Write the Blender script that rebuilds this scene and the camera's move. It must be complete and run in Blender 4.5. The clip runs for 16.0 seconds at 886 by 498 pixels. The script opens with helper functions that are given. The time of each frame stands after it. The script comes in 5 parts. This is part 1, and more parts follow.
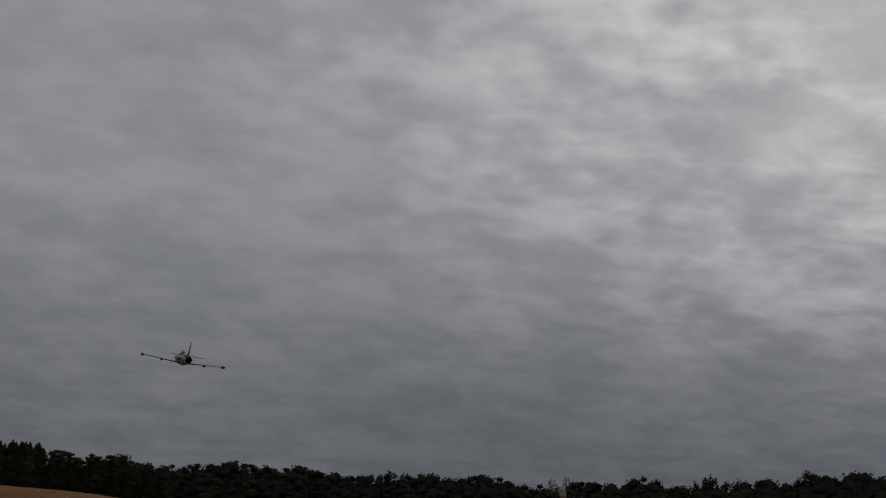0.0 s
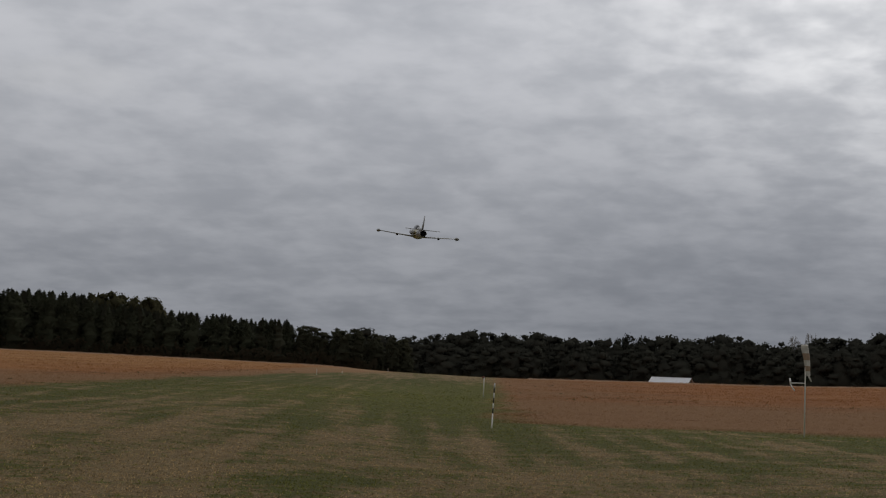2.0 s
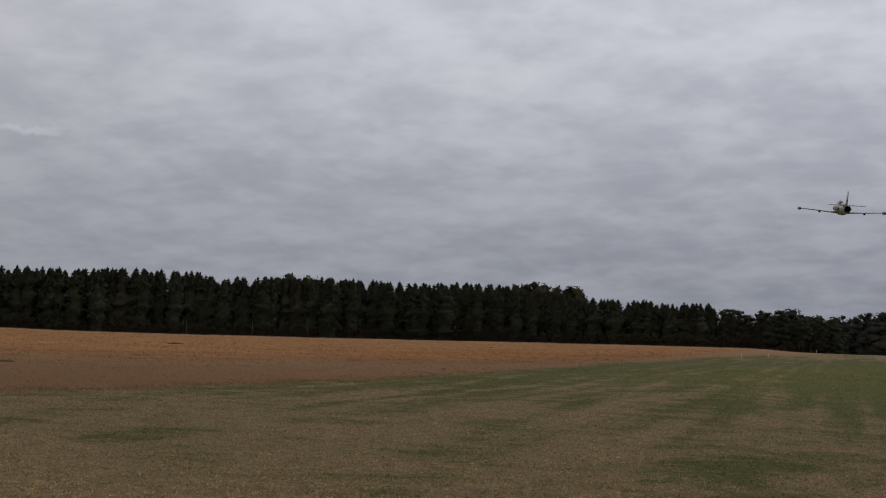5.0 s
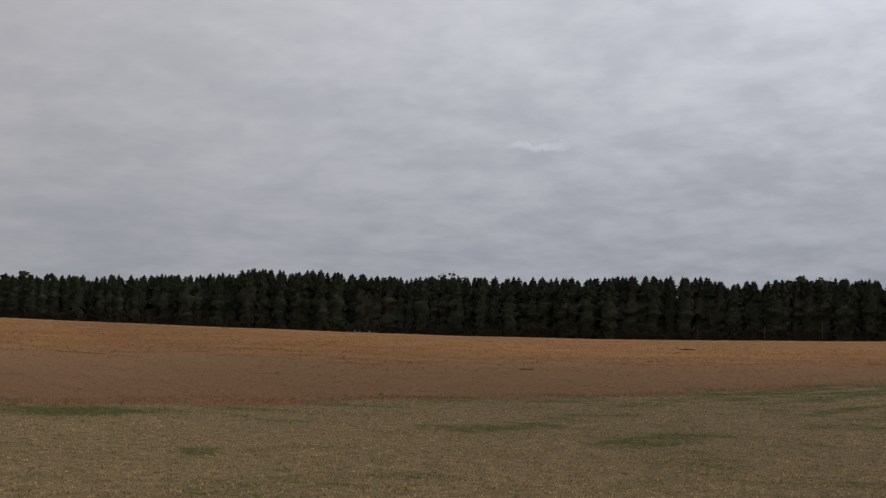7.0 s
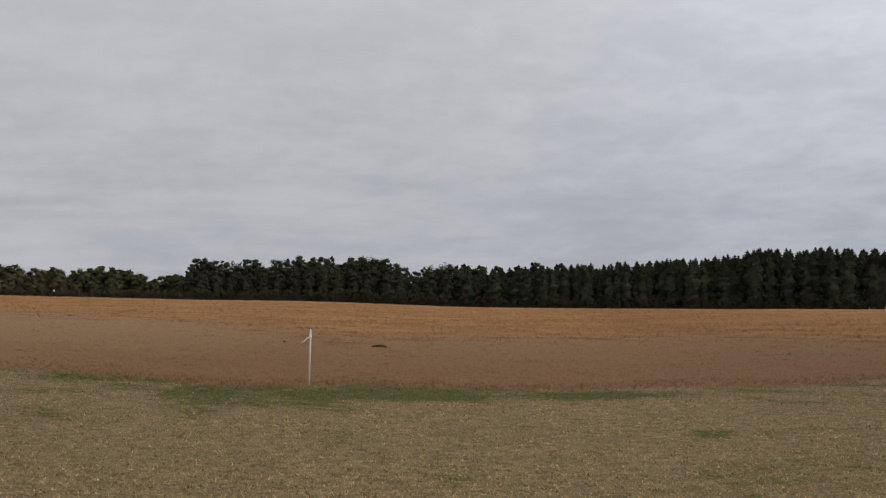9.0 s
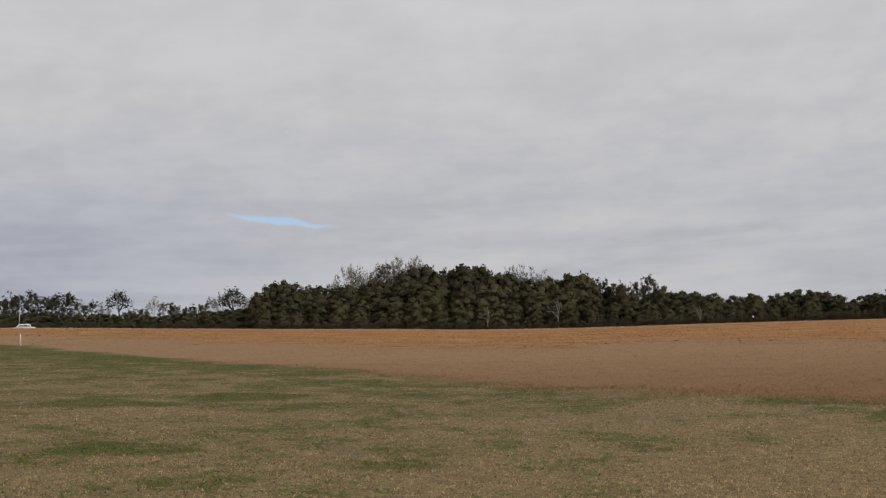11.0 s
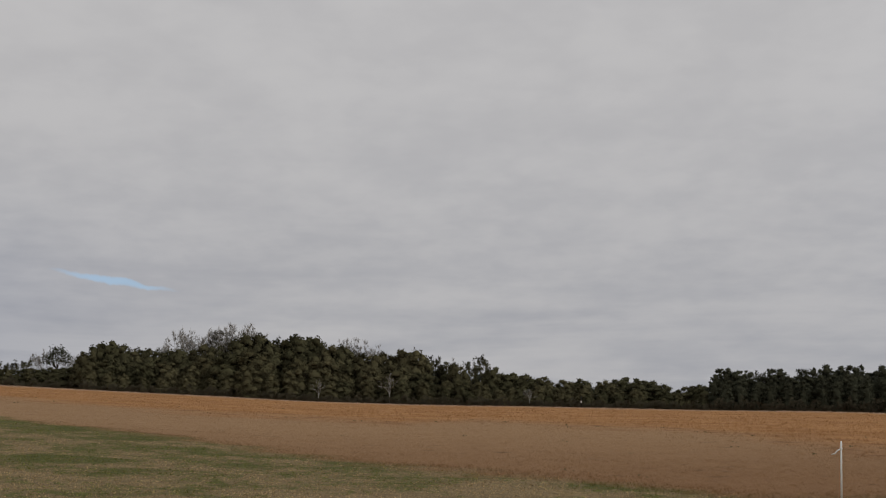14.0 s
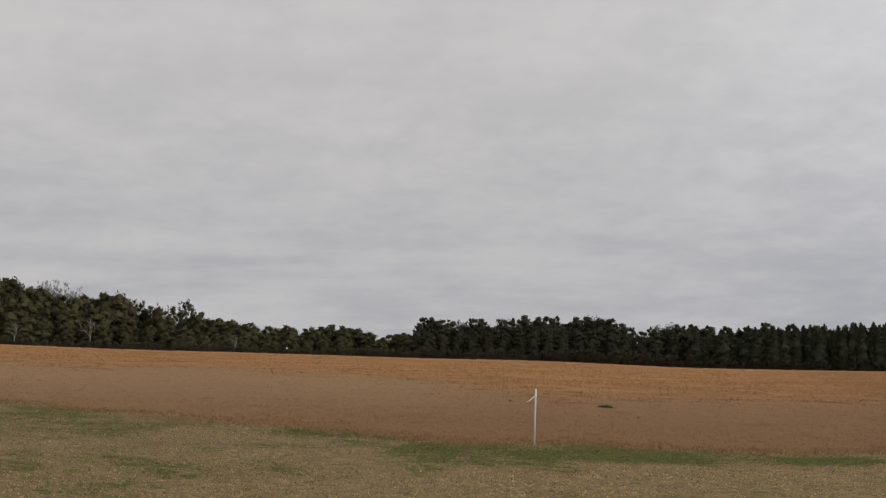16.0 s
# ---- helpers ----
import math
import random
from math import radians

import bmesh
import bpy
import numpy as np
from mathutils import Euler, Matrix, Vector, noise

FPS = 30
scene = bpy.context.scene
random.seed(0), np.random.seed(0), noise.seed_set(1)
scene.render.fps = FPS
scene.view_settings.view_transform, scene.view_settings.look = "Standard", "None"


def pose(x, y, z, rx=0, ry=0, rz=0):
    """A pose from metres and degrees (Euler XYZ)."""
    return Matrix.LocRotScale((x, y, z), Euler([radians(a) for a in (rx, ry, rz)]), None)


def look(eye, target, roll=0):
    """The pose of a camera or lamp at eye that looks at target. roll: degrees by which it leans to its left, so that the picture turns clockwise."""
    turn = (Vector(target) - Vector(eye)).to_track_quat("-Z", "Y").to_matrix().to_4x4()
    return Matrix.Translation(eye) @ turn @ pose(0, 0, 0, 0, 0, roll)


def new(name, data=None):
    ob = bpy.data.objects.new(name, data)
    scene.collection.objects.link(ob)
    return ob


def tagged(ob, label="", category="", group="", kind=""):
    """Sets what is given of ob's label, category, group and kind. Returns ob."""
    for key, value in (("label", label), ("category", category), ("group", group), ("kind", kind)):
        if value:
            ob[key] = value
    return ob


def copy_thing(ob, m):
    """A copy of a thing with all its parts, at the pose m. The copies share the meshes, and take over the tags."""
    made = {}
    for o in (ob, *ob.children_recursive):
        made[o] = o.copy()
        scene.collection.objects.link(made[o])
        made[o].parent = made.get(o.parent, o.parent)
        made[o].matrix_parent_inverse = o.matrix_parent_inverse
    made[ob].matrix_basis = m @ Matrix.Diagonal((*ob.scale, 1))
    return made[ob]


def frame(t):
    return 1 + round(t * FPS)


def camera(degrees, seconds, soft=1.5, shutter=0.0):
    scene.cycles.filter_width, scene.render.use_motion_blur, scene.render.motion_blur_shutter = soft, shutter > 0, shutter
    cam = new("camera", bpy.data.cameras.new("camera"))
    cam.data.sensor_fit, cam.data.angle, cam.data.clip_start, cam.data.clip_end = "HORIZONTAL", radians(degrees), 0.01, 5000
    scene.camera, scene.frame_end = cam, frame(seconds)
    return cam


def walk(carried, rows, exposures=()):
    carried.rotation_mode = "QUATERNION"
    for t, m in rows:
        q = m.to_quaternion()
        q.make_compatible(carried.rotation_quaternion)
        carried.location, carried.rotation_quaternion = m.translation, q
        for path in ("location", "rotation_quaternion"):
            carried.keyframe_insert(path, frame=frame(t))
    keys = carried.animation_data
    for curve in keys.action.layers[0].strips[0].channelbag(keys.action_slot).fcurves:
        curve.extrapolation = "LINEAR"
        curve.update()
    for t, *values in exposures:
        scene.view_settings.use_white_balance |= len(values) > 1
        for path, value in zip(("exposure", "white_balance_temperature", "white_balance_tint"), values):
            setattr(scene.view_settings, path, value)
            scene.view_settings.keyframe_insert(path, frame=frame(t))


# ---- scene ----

# ---------------------------------------------------------------- camera
EYE = 1.7
cam = camera(34.8, 16.0, 1.12)
# seconds, turn to the left, tilt up, lean (degrees)
PATH = [
    (0.0, 0.01, 12.30, 4.31),
    (0.5, 2.81, 11.06, 4.67),
    (1.0, 4.94, 9.77, 4.32),
    (1.5, 6.61, 8.43, 3.74),
    (2.0, 9.05, 6.37, 2.67),
    (2.5, 11.64, 4.70, 2.01),
    (3.0, 13.81, 3.48, 2.45),
    (3.2, 14.65, 3.18, 2.52),
    (5.3, 28.88, 5.74, 1.53),
    (5.5, 31.08, 5.99, 1.49),
    (6.0, 36.79, 6.12, 1.11),
    (6.5, 42.53, 5.76, 1.15),
    (7.0, 46.36, 4.94, 1.01),
    (7.5, 49.51, 4.21, 1.10),
    (8.0, 53.60, 3.69, 1.97),
    (8.5, 59.13, 3.62, 1.92),
    (9.0, 66.62, 4.18, -0.55),
    (9.5, 75.16, 4.56, -1.85),
    (10.0, 84.11, 5.01, -2.58),
    (10.2, 87.01, 5.20, -2.68),
    (12.3, 97.07, 6.33, -1.78),
    (12.5, 96.62, 6.33, -1.85),
    (13.0, 94.84, 6.35, -1.66),
    (13.5, 91.22, 7.48, -0.44),
    (14.0, 87.60, 8.72, 0.11),
    (14.5, 84.37, 8.58, 0.02),
    (15.0, 81.77, 7.83, -0.08),
    (15.5, 78.97, 7.05, -0.17),
    (16.0, 75.76, 6.61, 0.27),
]


def aim(turn, tilt, lean):
    a, e = radians(turn), radians(tilt)
    eye = Vector((0.0, 0.0, EYE))
    return look(eye, eye + Vector((-math.sin(a) * math.cos(e), math.cos(a) * math.cos(e), math.sin(e))), lean)


# seconds, stops, white balance (kelvin, tint)
EXPOSURES = [(0.0, -1.80, 6500, 10), (0.5, -1.54, 6500, 10), (1.0, -1.29, 6500, 10), (1.5, -1.06, 6500, 10), (2.0, -0.87, 6500, 10), (2.5, -0.68, 6400, 10.5), (3.2, -0.46, 6380, 11), (5.3, -0.71, 6350, 12.5),
             (5.5, -0.73, 6350, 12.5), (6.0, -0.69, 6350, 12.5), (7.0, -0.48, 6370, 11.5), (8.0, -0.10, 6350, 9.5), (9.0, -0.13, 6300, 10), (9.5, -0.1, 6250, 10), (10.2, 0.0, 6350, 10),
             (12.3, 0.0, 6450, 10), (13.0, -0.02, 6450, 10), (13.5, -0.12, 6450, 10), (14.0, -0.26, 6500, 10), (14.5, -0.22, 6550, 10), (15.5, -0.1, 6600, 10), (16.0, -0.1, 6600, 10)]
walk(cam, [(t, aim(a, e, r)) for t, a, e, r in PATH], EXPOSURES)

# ---------------------------------------------------------------- sky and sun
SUN_TURN, SUN_UP = -35.0, 36.0
world = bpy.data.worlds.new("overcast_sky")
scene.world = world
world.use_nodes = True


class Nodes:
    """Short hand to wire up a node tree."""

    def __init__(self, tree):
        self.tree = tree
        tree.nodes.clear()

    def add(self, kind, inputs=(), **settings):
        n = self.tree.nodes.new(kind)
        for k, v in settings.items():
            if k == "operation":
                n.operation = v
            elif k == "blend":
                n.data_type, n.blend_type = "RGBA", v
            elif k == "sky_type":
                n.sky_type = v
            elif k == "mode":
                n.data_type = v
        for k, v in (inputs.items() if isinstance(inputs, dict) else inputs):
            self.link(v, n.inputs[k])
        return n

    def link(self, v, socket):
        if isinstance(v, bpy.types.NodeSocket):
            self.tree.links.new(v, socket)
        elif isinstance(v, bpy.types.Node):
            self.tree.links.new(v.outputs[0], socket)
        else:
            socket.default_value = v

    def math(self, op, a, b=0.0, c=0.0):
        return self.add("ShaderNodeMath", {0: a, 1: b, 2: c}, operation=op).outputs[0]

    def noise(self, vector, scale, detail=4.0, rough=0.55, distortion=0.0):
        return self.add("ShaderNodeTexNoise", {"Vector": vector, "Scale": scale, "Detail": detail, "Roughness": rough,
                                               "Distortion": distortion}).outputs[0]

    def span(self, value, a, b, c=0.0, d=1.0):
        n = self.add("ShaderNodeMapRange", {0: value, 1: a, 2: b, 3: c, 4: d})
        n.interpolation_type = "SMOOTHSTEP"
        return n.outputs[0]

    def mix(self, f, a, b, blend="MIX"):
        n = self.add("ShaderNodeMix", (), blend=blend)
        for v, s in ((f, n.inputs[0]), (a, n.inputs[6]), (b, n.inputs[7])):
            self.link(v, s)
        return n.outputs[2]


def rgb(r, g, b):
    return (r, g, b, 1.0)


w = Nodes(world.node_tree)
ray = w.add("ShaderNodeTexCoord").outputs["Generated"]
xyz = w.add("ShaderNodeSeparateXYZ", {0: ray})
up = w.math("MAXIMUM", xyz.outputs[2], 0.0)
# a flat layer of cloud, seen in perspective
deep = w.math("ADD", up, 0.23)
layer = w.add("ShaderNodeCombineXYZ", {0: w.math("DIVIDE", xyz.outputs[0], deep), 1: w.math("DIVIDE", xyz.outputs[1], deep)}).outputs[0]
large = w.noise(layer, 1.9, 3.0, 0.5, 0.1)
cells = w.noise(layer, 5.6, 4.0, 0.5, 0.2)
small = w.noise(layer, 17.0, 3.0, 0.5, 0.2)
billow = w.math("ADD", w.math("MULTIPLY", large, 0.28), w.math("ADD", w.math("MULTIPLY", cells, 0.48), w.math("MULTIPLY", small, 0.24)))
streak = w.noise(w.add("ShaderNodeMapping", {0: ray, 3: (4.5, 4.5, 40.0)}).outputs[0], 1.0, 4.0, 0.55, 0.35)
low_down = w.math("MULTIPLY", w.span(up, 0.07, 0.19, 0.5, 0.0), w.span(xyz.outputs[1], 0.2, 0.95, 1.0, 0.2))
billow = w.math("ADD", w.math("MULTIPLY", billow, w.math("SUBTRACT", 1.0, low_down)), w.math("MULTIPLY", streak, low_down))
wisps = w.noise(w.add("ShaderNodeMapping", {0: ray, 3: (7.0, 7.0, 24.0)}).outputs[0], 1.0, 4.0, 0.58, 0.3)
billow = w.math("ADD", billow, w.math("MULTIPLY", w.math("SUBTRACT", wisps, 0.5), w.span(xyz.outputs[1], 0.3, 0.95, 0.22, 0.06)))
light = w.span(billow, 0.36, 0.64, 0.0, 1.0)
# the cover grows flatter away from the hidden sun
calm = w.span(xyz.outputs[1], 0.3, 0.98, 0.42, 0.14)
light = w.math("ADD", w.math("MULTIPLY", light, w.math("SUBTRACT", 1.0, calm)), w.math("MULTIPLY", calm, 0.5))
# bands low down away from the sun
bands = w.math("MULTIPLY", w.span(up, 0.06, 0.22, 1.3, 0.25), w.span(xyz.outputs[1], -0.1, 0.6, 1.0, 0.25))
light = w.math("ADD", light, w.math("MULTIPLY", w.math("SUBTRACT", streak, 0.5), bands))
light = w.math("MINIMUM", w.math("MAXIMUM", light, 0.0), 1.0)
# the veil thins with height and towards the hidden sun
sun_way = Vector((-math.sin(radians(SUN_TURN)) * math.cos(radians(SUN_UP)), math.cos(radians(SUN_TURN)) * math.cos(radians(SUN_UP)), math.sin(radians(SUN_UP))))
toward = w.add("ShaderNodeVectorMath", {0: ray, 1: tuple(sun_way)}, operation="DOT_PRODUCT").outputs["Value"]
near_sun = w.span(toward, 0.70, 0.98, 0.0, 1.0)
away = w.span(xyz.outputs[1], 0.25, 1.0, 1.0, 0.0)
height = w.span(up, 0.02, 0.30, 0.0, 1.0)
dark = w.mix(height, w.mix(away, rgb(0.340, 0.362, 0.408), rgb(0.386, 0.398, 0.438)), w.mix(away, rgb(0.77, 0.80, 0.868), rgb(0.533, 0.527, 0.538)))
bright = w.mix(height, w.mix(away, rgb(0.482, 0.505, 0.556), rgb(0.55, 0.545, 0.556)), w.mix(away, rgb(1.04, 1.06, 1.125), rgb(0.622, 0.613, 0.616)))
cloud = w.mix(light, dark, bright)
near_sun = w.math("MULTIPLY", near_sun, w.span(up, 0.09, 0.29, 0.12, 1.0))
thin = w.math("MULTIPLY", near_sun, w.math("ADD", 0.27, w.math("MULTIPLY", w.math("POWER", light, 1.6), 0.95)))
cloud = w.mix(thin, cloud, rgb(2.1, 2.1, 2.1))
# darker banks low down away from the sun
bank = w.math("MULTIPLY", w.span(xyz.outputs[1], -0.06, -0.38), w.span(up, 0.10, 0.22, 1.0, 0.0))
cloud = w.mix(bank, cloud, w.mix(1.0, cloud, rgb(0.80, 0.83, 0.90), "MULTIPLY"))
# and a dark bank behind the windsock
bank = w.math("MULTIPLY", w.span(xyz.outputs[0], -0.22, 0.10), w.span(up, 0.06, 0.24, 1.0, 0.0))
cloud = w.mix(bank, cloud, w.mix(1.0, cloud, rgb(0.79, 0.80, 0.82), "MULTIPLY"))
# small bright rifts where the cloud is thin: turn, height, half width, half depth (degrees), strength
shake = w.add("ShaderNodeTexNoise", {"Vector": ray, "Scale": 26.0, "Detail": 5.0, "Roughness": 0.62}).outputs["Color"]
shake = w.add("ShaderNodeVectorMath", {0: shake, 1: (0.5, 0.5, 0.5)}, operation="SUBTRACT").outputs[0]
torn = w.add("ShaderNodeVectorMath", {0: shake, 1: (0.075, 0.075, 0.03)}, operation="MULTIPLY").outputs[0]
torn = w.add("ShaderNodeVectorMath", {0: ray, 1: torn}, operation="ADD").outputs[0]
for turn_to, lift, wide, deep_by, bare in ((42.0, 9.3, 0.9, 0.14, 0.34), (24.7, 12.2, 1.8, 0.5, 0.3), (-14.5, 17.5, 2.0, 1.0, 0.4), (-17.0, 21.5, 1.8, 1.5, 0.5)):
    ta, tl = radians(turn_to), radians(lift)
    ahead = (-math.sin(ta) * math.cos(tl), math.cos(ta) * math.cos(tl), math.sin(tl))
    aside = (math.cos(ta), math.sin(ta), 0.0)
    above = (math.sin(ta) * math.sin(tl), -math.cos(ta) * math.sin(tl), math.cos(tl))
    far_on, far_off, far_up = (w.add("ShaderNodeVectorMath", {0: torn, 1: v}, operation="DOT_PRODUCT").outputs["Value"] for v in (ahead, aside, above))
    ring = w.math("ADD", w.math("POWER", w.math("DIVIDE", far_off, radians(wide)), 2.0), w.math("POWER", w.math("DIVIDE", far_up, radians(deep_by)), 2.0))
    rift = w.math("MULTIPLY", w.span(ring, 0.0, 4.0, bare, 0.0), w.span(far_on, 0.5, 0.9))
    cloud = w.mix(rift, cloud, w.mix(1.0, w.mix(near_sun, rgb(0.94, 0.95, 0.98), rgb(1.7, 1.7, 1.7)), rgb(1, 1, 1), "MULTIPLY"))
sky = w.add("ShaderNodeTexSky", (), sky_type="NISHITA")
sky.sun_disc = False
sky.air_density, sky.dust_density, sky.ozone_density = 1.0, 0.1, 5.0
sky.sun_elevation, sky.sun_rotation = radians(SUN_UP), radians(-SUN_TURN)
clear = w.add("ShaderNodeVectorMath", {0: sky.outputs[0], "Scale": 0.13}, operation="SCALE").outputs[0]
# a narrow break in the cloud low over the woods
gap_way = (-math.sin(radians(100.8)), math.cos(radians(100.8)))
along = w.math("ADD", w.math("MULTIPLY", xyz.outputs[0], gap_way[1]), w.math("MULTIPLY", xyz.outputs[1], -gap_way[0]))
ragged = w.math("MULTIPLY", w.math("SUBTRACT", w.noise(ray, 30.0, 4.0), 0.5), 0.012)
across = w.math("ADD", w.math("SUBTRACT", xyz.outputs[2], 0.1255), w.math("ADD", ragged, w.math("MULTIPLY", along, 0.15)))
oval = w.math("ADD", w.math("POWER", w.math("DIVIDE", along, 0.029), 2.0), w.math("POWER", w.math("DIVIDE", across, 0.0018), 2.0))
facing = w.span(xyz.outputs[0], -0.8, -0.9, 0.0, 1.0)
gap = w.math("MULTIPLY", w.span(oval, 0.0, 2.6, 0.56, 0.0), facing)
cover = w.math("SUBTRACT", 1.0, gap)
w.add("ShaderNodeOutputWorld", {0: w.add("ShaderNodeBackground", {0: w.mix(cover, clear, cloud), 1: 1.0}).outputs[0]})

sun = new("sun", bpy.data.lights.new("sun", "SUN"))
sun.data.energy, sun.data.angle, sun.data.color = 0.5, radians(30), (1.0, 0.96, 0.9)
sun.matrix_world = look(sun_way * 100, (0, 0, 0))


# ---------------------------------------------------------------- the lie of the land
RIM = 300.0  # the field climbs gently to its rim, where the woods begin
# turn to the left (degrees) and height of the rim over the eye (degrees)
RIM_UP = [(-180, 0.6), (-60, 1.5), (-11, 1.62), (-5.4, 1.45), (1.3, 1.37), (7, 1.28), (11, 1.33), (14, 1.47), (22, 1.48), (31, 1.43),
          (39, 1.39), (46, 1.44), (55, 1.6), (64, 1.77), (67, 1.87), (71.6, 2.1), (77, 2.2), (84, 2.37), (88, 2.42), (93, 2.55),
          (97, 2.74), (108, 3.16), (115, 3.38), (150, 3.0), (180, 0.6)]
_TURN = np.linspace(-180, 180, 1441)
_UP = np.interp(_TURN, *zip(*RIM_UP))
_UP = np.convolve(np.r_[_UP[-7:-1], _UP, _UP[1:7]], np.hanning(15)[1:-1] / np.hanning(15).sum(), "valid")
_LEAN = np.tan(np.radians(_UP)) + EYE / RIM


def ground(x, y):
    """Height of the ground."""
    x, y = np.asarray(x, float), np.asarray(y, float)
    r = np.hypot(x, y)
    lean = np.interp(np.degrees(np.arctan2(-x, y)), _TURN, _LEAN)
    past = np.maximum(r - RIM * 0.94, 0)
    run = np.minimum(r, RIM * 0.94) + 18 * (1 - np.exp(-past / 18))
    roll = 0.03 * np.sin(x * 0.9 + 1.3 * np.sin(y * 0.37)) * np.sin(y * 0.75 + 0.8) + 0.05 * np.sin(x * 0.21 + 2) * np.sin(y * 0.17)
    return lean * run + roll * np.clip((r - 4) / 12, 0, 1)


def spot(turn, r):
    """A point on the ground by its direction and distance."""
    a = radians(turn)
    x, y = -r * math.sin(a), r * math.cos(a)
    return Vector((x, y, float(ground(x, y))))


def field_depth(x, y):
    """How far a point lies inside the tall fields (negative: on the mown strip)."""
    d1 = -23.9 - x - 0.12 * np.maximum(y - 45, 0) - 0.10 * np.maximum(17.5 - y, 0)
    d2 = -0.539 * (x + 26) + 0.843 * (y - 8) + 1.7
    far = np.minimum(d1, d2)
    right = np.minimum(y - 43.6, x + 4.6 + 0.12 * (y - 43))
    return np.maximum(far, right)


# where the standing sedge begins: turn to the left (degrees) and distance
SEDGE = [(0, 300), (12, 300), (15.7, 148), (19, 105), (22.4, 85), (31.8, 79), (36.7, 75), (45.4, 71), (49.3, 65), (54, 73), (57, 70), (61.7, 62), (66.7, 61), (71, 56), (74.3, 65), (76.5, 78), (79.5, 90), (82.5, 91), (86, 105), (89.6, 88), (93.7, 97), (96.8, 92), (100, 103), (107.7, 133), (112, 160), (120, 170)]


def sedge_depth(x, y):
    """How far a point lies inside the standing orange sedge."""
    left = np.hypot(x, y) - np.interp(np.degrees(np.arctan2(-x, y)), *zip(*SEDGE))
    right = np.minimum(y - 84, x - 2 + 0.12 * (y - 43))
    return np.maximum(left, right)


# ---------------------------------------------------------------- materials
def material(name):
    m = bpy.data.materials.new(name)
    m.use_nodes = True
    return m, Nodes(m.node_tree)


def finish(n, colour, rough=0.8, bump=None, strength=0.3, distance=0.02, metal=0.0, specular=0.3):
    b = n.add("ShaderNodeBsdfPrincipled", {"Base Color": colour, "Roughness": rough, "Metallic": metal, "Specular IOR Level": specular})
    if bump is not None:
        n.link(n.add("ShaderNodeBump", {"Height": bump, "Strength": strength, "Distance": distance}).outputs[0], b.inputs["Normal"])
    n.add("ShaderNodeOutputMaterial", {0: b.outputs[0]})


def plain(name, colour, rough=0.6, metal=0.0, wear=0.25, scale=6.0):
    """Paint, plastic or metal with faint blotches and grime."""
    m, n = material(name)
    at = n.add("ShaderNodeTexCoord").outputs["Object"]
    a, b = n.noise(at, scale, 5.0), n.noise(at, scale * 9, 3.0)
    dirt = n.span(n.math("ADD", n.math("MULTIPLY", a, 0.7), n.math("MULTIPLY", b, 0.3)), 0.35, 0.7)
    worn = tuple(c * (1 - wear) for c in colour[:3])
    finish(n, n.mix(dirt, rgb(*worn), rgb(*colour[:3])), n.span(a, 0.3, 0.7, rough * 0.85, min(1, rough * 1.15)), b, 0.15, 0.002, metal)
    return m


def foliage(name, a, b, form=0.75, rounded=1.0):
    """Leaves: two tones that change from tree to tree, bough to bough and leaf to leaf. They lie along the crown's rounded form."""
    m, n = material(name)
    tree = n.add("ShaderNodeObjectInfo").outputs["Random"]
    geo = n.add("ShaderNodeNewGeometry")
    at = n.add("ShaderNodeTexCoord").outputs["Object"]
    bough = n.span(n.noise(at, 0.55, 3.0), 0.3, 0.7)
    speck = n.span(n.noise(at, 4.5, 3.0, 0.65), 0.3, 0.7)
    f = n.math("ADD", n.math("MULTIPLY", tree, 0.45), n.math("MULTIPLY", geo.outputs["Random Per Island"], 0.12))
    f = n.math("ADD", f, n.math("ADD", n.math("MULTIPLY", bough, 0.23), n.math("MULTIPLY", speck, 0.2)))
    tone = n.mix(f, rgb(*a), rgb(*b))
    lie = geo.outputs["Normal"]
    if form:
        out = n.add("ShaderNodeVectorMath", {0: at, 1: (1.0, 1.0, 0.0)}, operation="MULTIPLY").outputs[0]
        out = n.add("ShaderNodeVectorMath", {0: n.add("ShaderNodeVectorMath", {0: out}, operation="NORMALIZE").outputs[0], "Scale": rounded}, operation="SCALE").outputs[0]
        out = n.add("ShaderNodeVectorMath", {0: out, 1: (0.0, 0.0, 0.45)}, operation="ADD").outputs[0]
        turn = n.add("ShaderNodeVectorTransform", {0: out})
        turn.vector_type, turn.convert_from, turn.convert_to = "NORMAL", "OBJECT", "WORLD"
        out = n.add("ShaderNodeVectorMath", {0: turn.outputs[0], "Scale": form}, operation="SCALE").outputs[0]
        lie = n.add("ShaderNodeVectorMath", {0: lie, "Scale": 1.0 - form}, operation="SCALE").outputs[0]
        lie = n.add("ShaderNodeVectorMath", {0: lie, 1: out}, operation="ADD").outputs[0]
        lie = n.add("ShaderNodeVectorMath", {0: lie}, operation="NORMALIZE").outputs[0]
    top = n.add("ShaderNodeBsdfDiffuse", {"Color": tone, "Normal": lie})
    under = n.add("ShaderNodeVectorMath", {0: lie, "Scale": -1.0}, operation="SCALE").outputs[0]
    glow = n.add("ShaderNodeBsdfTranslucent", {"Color": tone, "Normal": under})
    n.add("ShaderNodeOutputMaterial", {0: n.add("ShaderNodeMixShader", {0: 0.45, 1: top.outputs[0], 2: glow.outputs[0]}).outputs[0]})
    return m


